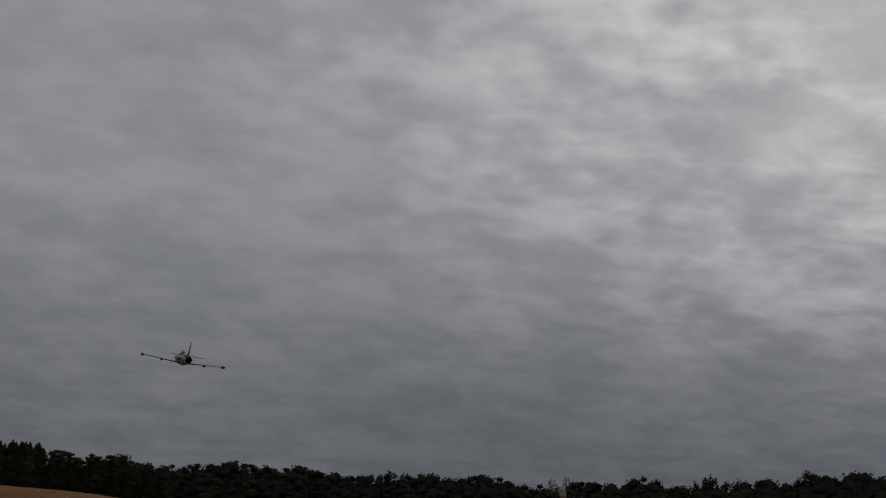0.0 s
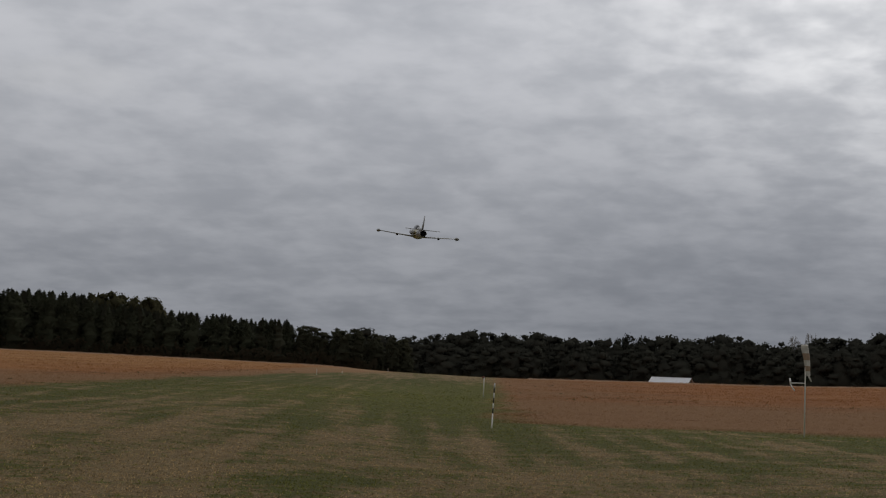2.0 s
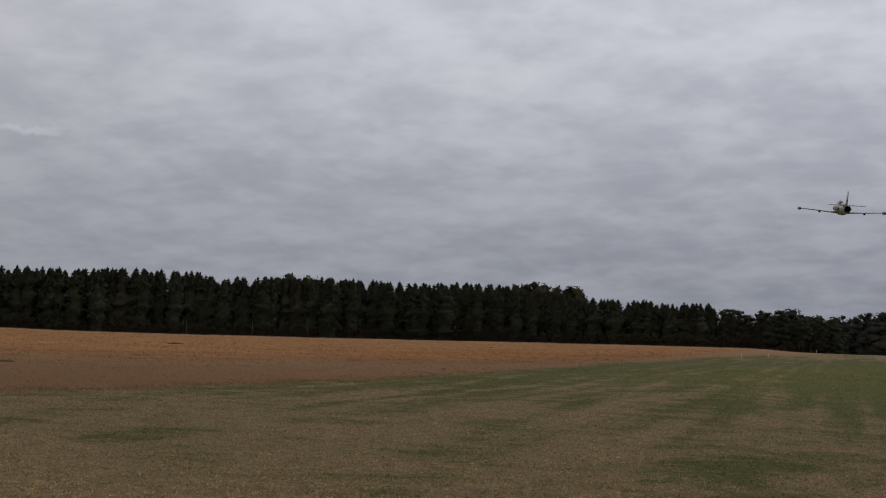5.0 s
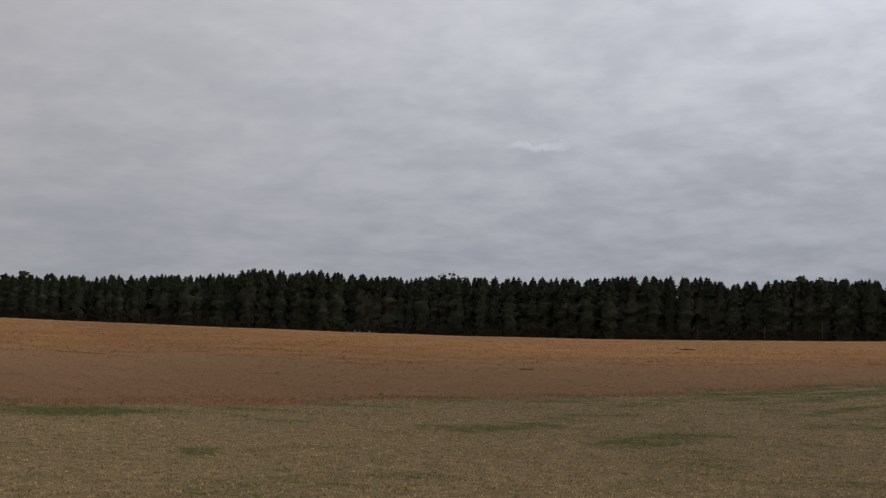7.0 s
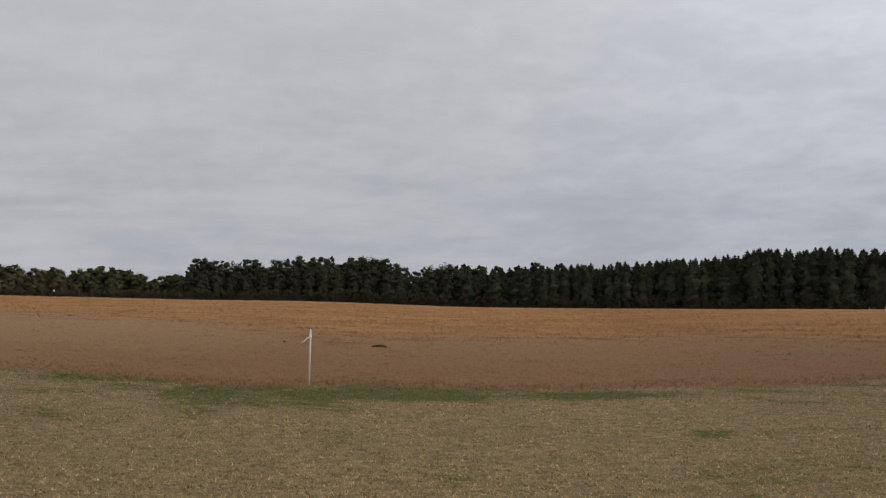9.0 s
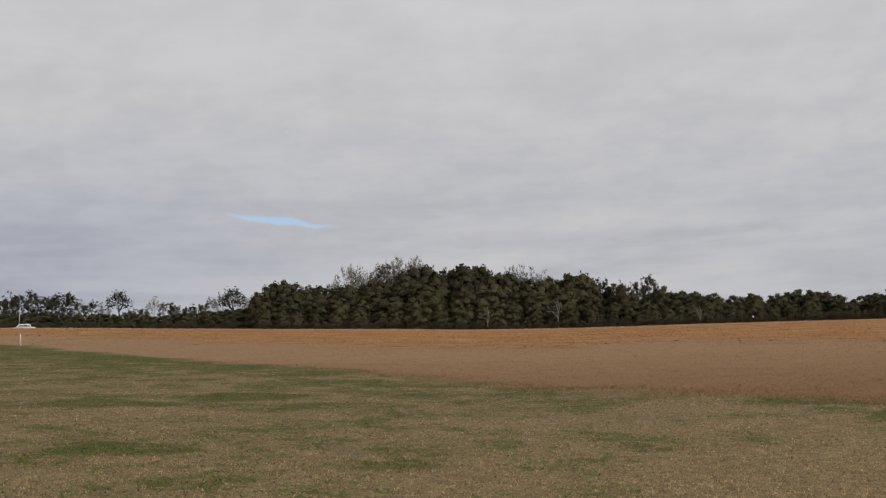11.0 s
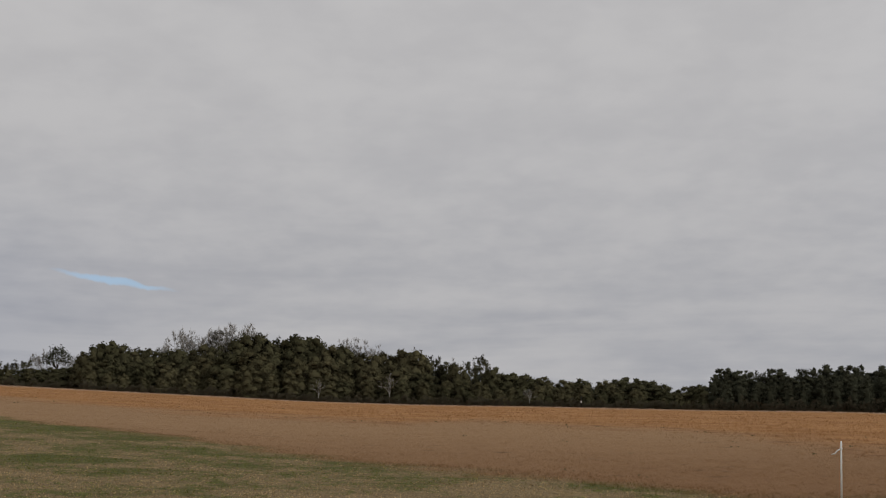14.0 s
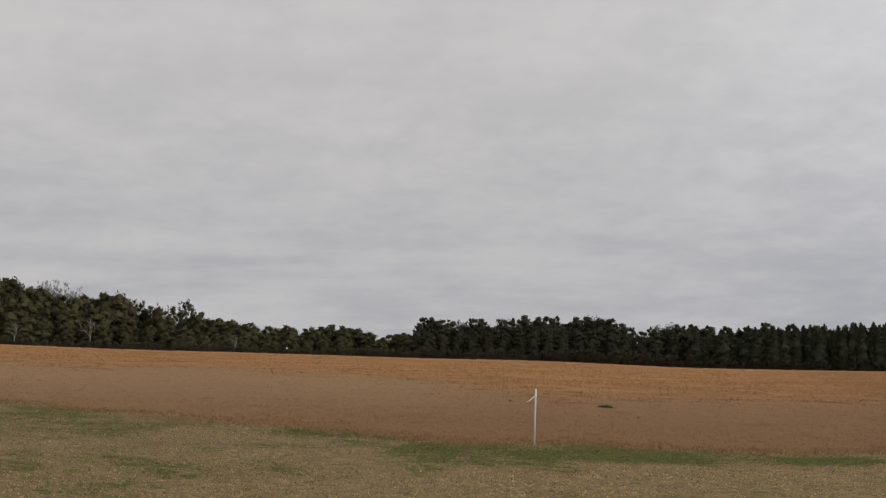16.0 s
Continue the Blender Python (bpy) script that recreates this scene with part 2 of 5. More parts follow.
def bark(name, a, b):
    m, n = material(name)
    at = n.add("ShaderNodeTexCoord").outputs["Object"]
    ridges = n.noise(n.add("ShaderNodeMapping", {0: at, 3: (9.0, 9.0, 1.5)}).outputs[0], 2.0, 6.0, 0.65)
    finish(n, n.mix(n.span(ridges, 0.35, 0.65), rgb(*a), rgb(*b)), 0.9, ridges, 0.8, 0.03, specular=0.1)
    return m


def node_depth(n, x, y):
    """The same outlines of the fields as above, in nodes."""
    M = n.math
    d1 = M("SUBTRACT", M("SUBTRACT", -23.9, x), M("MULTIPLY", M("MAXIMUM", M("SUBTRACT", y, 45.0), 0.0), 0.12))
    d1 = M("SUBTRACT", d1, M("MULTIPLY", M("MAXIMUM", M("SUBTRACT", 17.5, y), 0.0), 0.10))
    d2 = M("ADD", M("ADD", M("MULTIPLY", M("ADD", x, 26.0), -0.539), M("MULTIPLY", M("SUBTRACT", y, 8.0), 0.843)), 1.7)
    right = M("MINIMUM", M("SUBTRACT", y, 43.6), M("ADD", M("ADD", x, 4.6), M("MULTIPLY", M("SUBTRACT", y, 43.0), 0.12)))
    field = M("MAXIMUM", M("MINIMUM", d1, d2), right)
    ramp = n.add("ShaderNodeValToRGB", {0: M("DIVIDE", M("ARCTAN2", M("MULTIPLY", x, -1.0), y), radians(120.0))})
    stops = ramp.color_ramp.elements
    for k, (turn, r) in enumerate(SEDGE):
        stop = stops[k] if k < 2 else stops.new(turn / 120.0)
        stop.position, stop.color = turn / 120.0, (r / 300.0,) * 3 + (1.0,)
    reach = M("SQRT", M("ADD", M("MULTIPLY", x, x), M("MULTIPLY", y, y)))
    left = M("SUBTRACT", reach, M("MULTIPLY", ramp.outputs[0], 300.0))
    tall_right = M("MINIMUM", M("SUBTRACT", y, 84.0), M("ADD", M("SUBTRACT", x, 2.0), M("MULTIPLY", M("SUBTRACT", y, 43.0), 0.12)))
    return field, M("MAXIMUM", left, tall_right)


def ground_colour(n, at, stray=0.0):
    """Straw-coloured winter turf with green patches, brown stubble and orange sedge, by place."""
    xyz = n.add("ShaderNodeSeparateXYZ", {0: at})
    x, y = xyz.outputs[0], xyz.outputs[1]
    field, tall = node_depth(n, x, y)
    wob = n.noise(at, 0.35, 4.0)
    wobble = n.math("MULTIPLY", n.math("SUBTRACT", wob, 0.5), 5.0)
    drift = n.math("MULTIPLY", n.math("SUBTRACT", n.noise(at, 0.075, 6.0, 0.7), 0.5), 50.0)
    # turf: pale wisps over thatch darkened for the shade between blades, at three sizes, with swaths along the strip
    fine = n.span(n.noise(at, 30.0, 4.0, 0.7), 0.40, 0.60)
    coarse = n.span(n.noise(at, 4.6, 7.0, 0.72), 0.36, 0.64)
    mid = n.noise(n.add("ShaderNodeMapping", {0: at, 3: (0.55, 0.9, 1.0)}).outputs[0], 0.95, 6.0, 0.62)
    across = n.math("ADD", n.math("MULTIPLY", x, 0.985), n.math("MULTIPLY", y, 0.172))
    along = n.math("SUBTRACT", n.math("MULTIPLY", y, 0.985), n.math("MULTIPLY", x, 0.172))
    swath = n.noise(n.add("ShaderNodeCombineXYZ", {0: n.math("MULTIPLY", across, 0.75), 1: n.math("MULTIPLY", along, 0.045)}).outputs[0], 1.0, 5.0, 0.6)
    grain = n.math("ADD", n.math("MULTIPLY", fine, 0.58), n.math("MULTIPLY", coarse, 0.42))
    straw = n.mix(grain, rgb(0.110, 0.078, 0.039), rgb(0.384, 0.275, 0.141))
    green = n.mix(grain, rgb(0.040, 0.046, 0.010), rgb(0.136, 0.146, 0.037))
    # greener along the outer margin of the strip and far out on it, bleached at its far end
    reach = n.add("ShaderNodeVectorMath", {0: at}, operation="LENGTH").outputs["Value"]
    edge = n.math("MULTIPLY", n.span(field, -5.0, -0.6, 0.0, 0.085), n.span(n.noise(at, 0.13, 4.0, 0.6), 0.42, 0.60))
    far_out = n.math("SUBTRACT", n.span(reach, 24.0, 65.0, 0.0, 0.15), n.span(reach, 100.0, 230.0, 0.0, 0.20))
    strip = n.span(n.math("ADD", n.math("MULTIPLY", x, 1.25), y), -6.0, 16.0)
    mown = n.math("MULTIPLY", n.math("SUBTRACT", swath, 0.5), n.math("MULTIPLY", strip, 0.3))
    lush = n.math("ADD", n.math("ADD", n.math("MULTIPLY", mid, 0.60), n.math("ADD", mown, 0.085)), n.math("ADD", n.math("MULTIPLY", coarse, 0.18), n.math("ADD", edge, far_out)))
    lush = n.math("ADD", lush, n.math("MULTIPLY", n.span(x, -5.0, -20.0, 0.0, 0.065), n.math("MULTIPLY", n.span(y, 8.0, -6.0, 0.0, 1.0), n.span(reach, 28.0, 50.0, 1.0, 0.2))))
    # single green patches: place, half length and half width, along the strip's run
    for px, py, long, wide in ((-4.8, 19.4, 1.7, 1.0), (-17.4, 17.2, 2.0, 0.9), (-13.6, 17.6, 1.6, 0.7), (-22.9, 6.8, 1.5, 2.2), (-23.6, 9.6, 1.2, 1.6), (-22.3, 12.7, 0.9, 0.9), (-15.8, 11.3, 1.0, 0.7), (-19.0, 1.5, 0.9, 1.0), (-18.0, -5.5, 0.9, 1.1), (-28.9, -9.7, 2.0, 1.6), (-32.0, -7.0, 2.0, 1.5), (1.5, 27.3, 2.6, 1.2)):
        far_x = n.math("DIVIDE", n.math("SUBTRACT", n.math("ADD", x, n.math("MULTIPLY", wobble, 0.35)), px), wide)
        far_y = n.math("DIVIDE", n.math("SUBTRACT", n.math("ADD", y, n.math("MULTIPLY", wobble, -0.3)), py), long)
        ring = n.math("ADD", n.math("MULTIPLY", far_x, far_x), n.math("MULTIPLY", far_y, far_y))
        lush = n.math("ADD", lush, n.span(ring, 0.1, 1.6, 0.13, 0.0))
    # a green verge by the white marker post
    verge = n.math("MULTIPLY", n.span(field, -5.5, -2.0, 0.0, 0.10), n.math("MULTIPLY", n.span(y, 2.0, 6.0), n.span(y, 18.0, 11.0)))
    lush = n.math("ADD", lush, verge)
    # the strip itself is lusher, in mown swaths that run along it
    side = n.math("ADD", n.math("MULTIPLY", x, 0.469), n.math("MULTIPLY", y, 0.883))
    dry = n.span(n.math("ABSOLUTE", side), 2.0, 12.0, 1.0, 0.0)
    dull = n.math("SUBTRACT", n.span(side, -1.0, 9.0, 0.0, 1.0), n.span(side, 14.0, 40.0, 0.0, 1.0))
    lush = n.math("SUBTRACT", lush, n.math("MULTIPLY", dry, 0.03))
    lush = n.math("ADD", lush, n.span(x, -14.0, -2.0, 0.0, 0.06))
    lush = n.math("ADD", lush, n.math("MULTIPLY", n.math("SUBTRACT", n.noise(at, 3.4, 6.0, 0.68), 0.5), 0.30))
    straw = n.mix(dry, straw, n.mix(1.0, straw, rgb(1.06, 1.05, 1.02), "MULTIPLY"))
    mown = n.math("MULTIPLY", n.math("SUBTRACT", swath, 0.44), n.span(reach, 14.0, 40.0, 0.10, 0.42))
    # a greener lane down the strip's middle
    lane = n.math("MULTIPLY", n.span(n.math("ABSOLUTE", n.math("SUBTRACT", across, 1.5)), 1.0, 4.5, 0.09, 0.0), n.span(reach, 26.0, 50.0))
    lush = n.math("ADD", lush, lane)
    # wheel and mower lines along the strip
    lines = n.math("SINE", n.math("ADD", n.math("MULTIPLY", across, 5.2), n.math("MULTIPLY", wob, 5.0)))
    lush = n.math("ADD", lush, n.math("MULTIPLY", n.math("MULTIPLY", strip, n.span(reach, 16.0, 34.0, 0.0, 0.035)), lines))
    lush = n.math("ADD", lush, n.math("MULTIPLY", strip, n.math("ADD", n.span(reach, 13.0, 30.0, -0.022, 0.018), mown)))
    lush = n.math("ADD", lush, n.math("MULTIPLY", n.math("SUBTRACT", wob, 0.5), 0.34))
    patch = n.span(n.math("ADD", lush, stray), 0.535, 0.625, 0.0, 0.92)
    turf = n.mix(patch, straw, green)
    turf = n.mix(n.math("MULTIPLY", n.span(side, 26.0, 60.0), n.span(x, -25.0, -15.0)), turf, n.mix(1.0, turf, rgb(1.22, 1.20, 1.08), "MULTIPLY"))
    # fields
    stem = n.noise(at, 6.0, 5.0, 0.7)
    stubble = n.mix(n.math("ADD", n.math("MULTIPLY", stem, 0.6), n.math("MULTIPLY", mid, 0.4)), rgb(0.254, 0.147, 0.072), rgb(0.424, 0.267, 0.142))
    heap = n.span(n.noise(at, 0.16, 6.0, 0.66), 0.34, 0.66)
    sedge = n.mix(n.math("ADD", n.math("MULTIPLY", stem, 0.35), n.math("ADD", n.math("MULTIPLY", wob, 0.25), n.math("MULTIPLY", heap, 0.40))), rgb(0.255, 0.114, 0.042), rgb(0.495, 0.262, 0.106))
    into = n.span(n.math("ADD", field, wobble), -1.0, 1.2)
    into_tall = n.span(n.math("ADD", tall, drift), -14.0, 20.0)
    rust = n.span(x, -72.0, -22.0, 0.0, 1.0)
    stubble = n.mix(rust, stubble, n.mix(1.0, stubble, rgb(0.75, 0.67, 0.61), "MULTIPLY"))
    sedge = n.mix(rust, sedge, n.mix(1.0, sedge, rgb(0.80, 0.67, 0.60), "MULTIPLY"))
    dash = n.math("MULTIPLY", n.span(n.noise(at, 0.9, 6.0, 0.7), 0.58, 0.70, 0.0, 0.65), n.span(n.noise(at, 0.06, 3.0), 0.42, 0.60))
    # shading line along the sedge's front, put into the colour and broken up
    front = n.math("MULTIPLY", n.math("MULTIPLY", into_tall, n.math("SUBTRACT", 1.0, into_tall)), n.span(n.noise(at, 0.34, 6.0, 0.7), 0.49, 0.66, 0.0, 3.4))
    tall_grass = n.mix(front, n.mix(into_tall, stubble, sedge), rgb(0.185, 0.082, 0.036))
    worn = n.mix(dash, tall_grass, rgb(0.105, 0.062, 0.034))
    colour = n.mix(into, turf, worn)
    colour = n.mix(dull, colour, n.mix(1.0, colour, rgb(0.87, 0.87, 0.855), "MULTIPLY"))
    return colour, fine, stem


mat_ground, n = material("winter_turf")
at = n.add("ShaderNodeNewGeometry").outputs["Position"]
colour, fine, stem = ground_colour(n, at)
finish(n, colour, 0.95, n.math("ADD", fine, stem), 0.6, 0.03, specular=0.1)


def grass(name, dim=0.8, glow=1.5, clumps=0.0, thin=0.4, pale=0.0):
    """Blades: the colours of the ground they grow on, from blade to blade and clump to clump paler or duller."""
    m, n = material(name)
    leaf = n.add("ShaderNodeNewGeometry").outputs["Random Per Island"]
    here = n.add("ShaderNodeNewGeometry").outputs["Position"]
    colour, _, _ = ground_colour(n, here, n.math("MULTIPLY", n.math("SUBTRACT", leaf, 0.5), 0.11))
    tone = n.span(n.math("FRACT", n.math("MULTIPLY", leaf, 7.31)), 0.0, 1.0, dim, glow)
    if clumps:
        tone = n.math("MULTIPLY", tone, n.span(n.noise(here, clumps, 4.0, 0.65), 0.36, 0.64, 0.78, 1.22))
    lie = n.add("ShaderNodeVectorMath", {0: n.add("ShaderNodeNewGeometry").outputs["Normal"], "Scale": 0.35}, operation="SCALE").outputs[0]
    lie = n.add("ShaderNodeVectorMath", {0: lie, 1: (0.0, 0.0, 0.65)}, operation="ADD").outputs[0]
    lie = n.add("ShaderNodeVectorMath", {0: lie}, operation="NORMALIZE").outputs[0]
    colour = n.mix(pale, colour, rgb(0.40, 0.285, 0.20))
    tint = n.add("ShaderNodeVectorMath", {0: colour, "Scale": tone}, operation="SCALE").outputs[0]
    top = n.add("ShaderNodeBsdfDiffuse", {"Color": tint, "Normal": lie})
    under = n.add("ShaderNodeVectorMath", {0: lie, "Scale": -1.0}, operation="SCALE").outputs[0]
    through_it = n.add("ShaderNodeBsdfTranslucent", {"Color": tint, "Normal": under})
    n.add("ShaderNodeOutputMaterial", {0: n.add("ShaderNodeMixShader", {0: thin, 1: top.outputs[0], 2: through_it.outputs[0]}).outputs[0]})
    return m


MAT_PINE = foliage("pine_needles", (0.073, 0.079, 0.051), (0.086, 0.092, 0.058), 0.65, 0.2)
MAT_ROUND = foliage("loblolly_needles", (0.076, 0.079, 0.052), (0.092, 0.093, 0.061), 0.6, 0.4)
MAT_OAK = foliage("evergreen_leaves", (0.078, 0.076, 0.042), (0.136, 0.126, 0.068), 0.8, 0.7)
# haze over the far wood is put into these greyer, lifted tones
MAT_FAR = foliage("hazy_far_leaves", (0.082, 0.084, 0.068), (0.096, 0.097, 0.078), 0.7)
MAT_OLIVE = foliage("olive_leaves", (0.100, 0.092, 0.050), (0.166, 0.147, 0.080), 0.8, 0.7)
MAT_DEEP = foliage("shaded_leaves", (0.074, 0.078, 0.055), (0.092, 0.095, 0.066), 0.0)
MAT_BROWN = foliage("faded_leaves", (0.13, 0.12, 0.09), (0.20, 0.18, 0.14))
MAT_TWIG = bark("grey_twigs", (0.24, 0.225, 0.20), (0.42, 0.395, 0.355))
MAT_SNAG = bark("weathered_wood", (0.10, 0.09, 0.075), (0.22, 0.20, 0.17))
MAT_BARK = bark("dark_bark", (0.035, 0.028, 0.022), (0.10, 0.08, 0.06))
MAT_BRUSH = foliage("undergrowth_leaves", (0.075, 0.069, 0.047), (0.120, 0.105, 0.070), 0.0)
MAT_TURF = grass("turf_blades", 1.2, 2.65, 24.0, 0.5)
MAT_STUBBLE = grass("stubble_stems", 0.95, 1.25)
MAT_SEDGE = grass("sedge_stems", 1.0, 1.35)
MAT_MARGIN = grass("margin_stems", 0.75, 1.35)
MAT_FRINGE = grass("rim_lit_sedge", 1.4, 2.0, pale=0.85)
MAT_WHITE = plain("white_plastic_pipe", (0.97, 0.965, 0.94), 0.45, wear=0.03)
MAT_POLE = plain("galvanised_pipe", (0.92, 0.90, 0.85), 0.5, wear=0.12)
MAT_BLACK = plain("black_tape", (0.03, 0.03, 0.03), 0.5)


# ---------------------------------------------------------------- mesh helpers
def mesh_of(name, verts, faces, mat=None):
    me = bpy.data.meshes.new(name)
    me.from_pydata([tuple(v) for v in verts], [], [tuple(f) for f in faces])
    if mat:
        me.materials.append(mat)
    return me


def thing(name, label, category, group="", kind=""):
    return tagged(new(name), label, category, group, kind)


def part(name, bm, mat, parent, label=""):
    """Links a bmesh as one mesh object under a thing or a part."""
    me = bpy.data.meshes.new(name)
    bm.to_mesh(me)
    bm.free()
    me.materials.append(mat)
    ob = new(name, me)
    ob.parent = parent
    return tagged(ob, label)


def part_mesh(name, me, parent, label=""):
    ob = new(name, me)
    ob.parent = parent
    return tagged(ob, label)


def tube(bm, points, radii, sides=8, cap=True):
    """A tapering round bar along points."""
    rings = []
    for i, p in enumerate(points):
        p = Vector(p)
        a = Vector(points[max(i - 1, 0)])
        b = Vector(points[min(i + 1, len(points) - 1)])
        q = (b - a).normalized().to_track_quat("Z", "Y")
        rings.append([bm.verts.new(p + q @ Vector((radii[i] * math.cos(k * math.tau / sides), radii[i] * math.sin(k * math.tau / sides), 0))) for k in range(sides)])
    for r, s in zip(rings, rings[1:]):
        for k in range(sides):
            f = bm.faces.new((r[k], r[(k + 1) % sides], s[(k + 1) % sides], s[k]))
            f.smooth = True
    if cap:
        bm.faces.new(rings[0][::-1])
        bm.faces.new(rings[-1])
    return bm


def leaves(name, centres, sizes, mat, rng, stretch=1.6, droop=0.0):
    """Many small bent leaf clumps, each two triangles folded along its middle."""
    c = np.asarray(centres, float)
    k = len(c)
    s = np.broadcast_to(np.asarray(sizes, float), (k,))[:, None]
    u = rng.normal(size=(k, 3))
    u[:, 2] -= droop
    u /= np.linalg.norm(u, axis=1)[:, None]
    v = np.cross(u, rng.normal(size=(k, 3)))
    v /= np.linalg.norm(v, axis=1)[:, None] + 1e-9
    wn = np.cross(u, v)
    a = c - u * s * stretch * 0.5
    b = c + u * s * stretch * 0.5
    l = c + v * s * 0.5 + wn * s * 0.18
    r = c - v * s * 0.5 + wn * s * 0.18
    verts = np.stack([a, l, b, r], 1).reshape(-1, 3)
    i = np.arange(k)[:, None] * 4
    faces = np.concatenate([i + [0, 1, 2], i + [0, 2, 3]], 0)
    return mesh_of(name, verts, faces.tolist(), mat)


# ---------------------------------------------------------------- ground
def build_ground():
    view = np.arange(-18, 124.01, 0.6)
    rest = np.arange(126, 341.9, 2.4)
    turns = np.radians(np.r_[view, rest])
    radii = np.r_[0.0, np.geomspace(2.0, 9.0, 12), np.geomspace(9.15, 345, 170), np.geomspace(380, 4500, 22)]
    A, R = np.meshgrid(turns, radii[1:])
    X, Y = -R * np.sin(A), R * np.cos(A)
    Z = ground(X, Y)
    verts = np.r_[[[0, 0, 0]], np.stack([X, Y, Z], -1).reshape(-1, 3)]
    m, k = len(turns), len(radii) - 1
    j = np.arange(m)
    faces = [(0, 1 + a, 1 + (a + 1) % m) for a in range(m)]
    for i in range(k - 1):
        p, q = 1 + i * m, 1 + (i + 1) * m
        faces += np.stack([p + j, q + j, q + (j + 1) % m, p + (j + 1) % m], 1).tolist()
    me = mesh_of("ground", verts, faces, mat_ground)
    me.polygons.foreach_set("use_smooth", [True] * len(me.polygons))
    tagged(new("ground", me), "straw-coloured winter turf and orange-brown fields rising gently", "ground", kind="structure")


build_ground()


# ---------------------------------------------------------------- trees
_B = bmesh.new()
bmesh.ops.create_icosphere(_B, subdivisions=1, radius=1.0)
BALL = np.array([tuple(v.co) for v in _B.verts])
BALL_FACES = np.array([[v.index for v in f.verts] for f in _B.faces])
_B.free()


def crown_of(name, hearts, reach, count, leaf, mat, rng, stretch=1.5, uneven=0.28, core=0.82):
    """A crown: uneven closed lobes of foliage with loose leaf clumps all over their outer side."""
    hearts, reach = np.asarray(hearts, float), np.asarray(reach, float)
    ball, tri = BALL, BALL_FACES
    k, m = len(hearts), len(ball)
    hull = ball[None] * reach[:, None, :] * core * rng.uniform(1 - uneven, 1 + uneven, (k, m, 1)) + hearts[:, None, :]
    hull_f = (tri[None] + (np.arange(k) * m)[:, None, None]).reshape(-1, 3)
    area = reach.prod(1) ** (2 / 3)
    pick = rng.choice(k, count * 3, p=area / area.sum())
    way = rng.normal(size=(count * 3, 3))
    way /= np.linalg.norm(way, axis=1)[:, None]
    spots = hearts[pick] + way * reach[pick] * rng.uniform(0.78, 1.14, (count * 3, 1))
    inside = (((spots[:, None] - hearts[None]) / (reach[None] * 0.78)) ** 2).sum(2).min(1) < 1
    spots = spots[~inside & (spots[:, 2] > 0.1)][:count]
    sizes = rng.uniform(leaf * 0.6, leaf * 1.35, len(spots))
    loose = leaves(name, spots, sizes, mat, rng, stretch)
    co = np.empty(len(loose.vertices) * 3)
    loose.vertices.foreach_get("co", co)
    bpy.data.meshes.remove(loose)
    i = np.arange(len(spots))[:, None] * 4 + k * m
    me = mesh_of(name, np.concatenate([hull.reshape(-1, 3), co.reshape(-1, 3)]),
                 np.concatenate([hull_f, i + [0, 1, 2], i + [0, 2, 3]]).tolist(), mat)
    me.polygons.foreach_set("use_smooth", [True] * len(me.polygons))
    me["hull"] = k * m
    return me


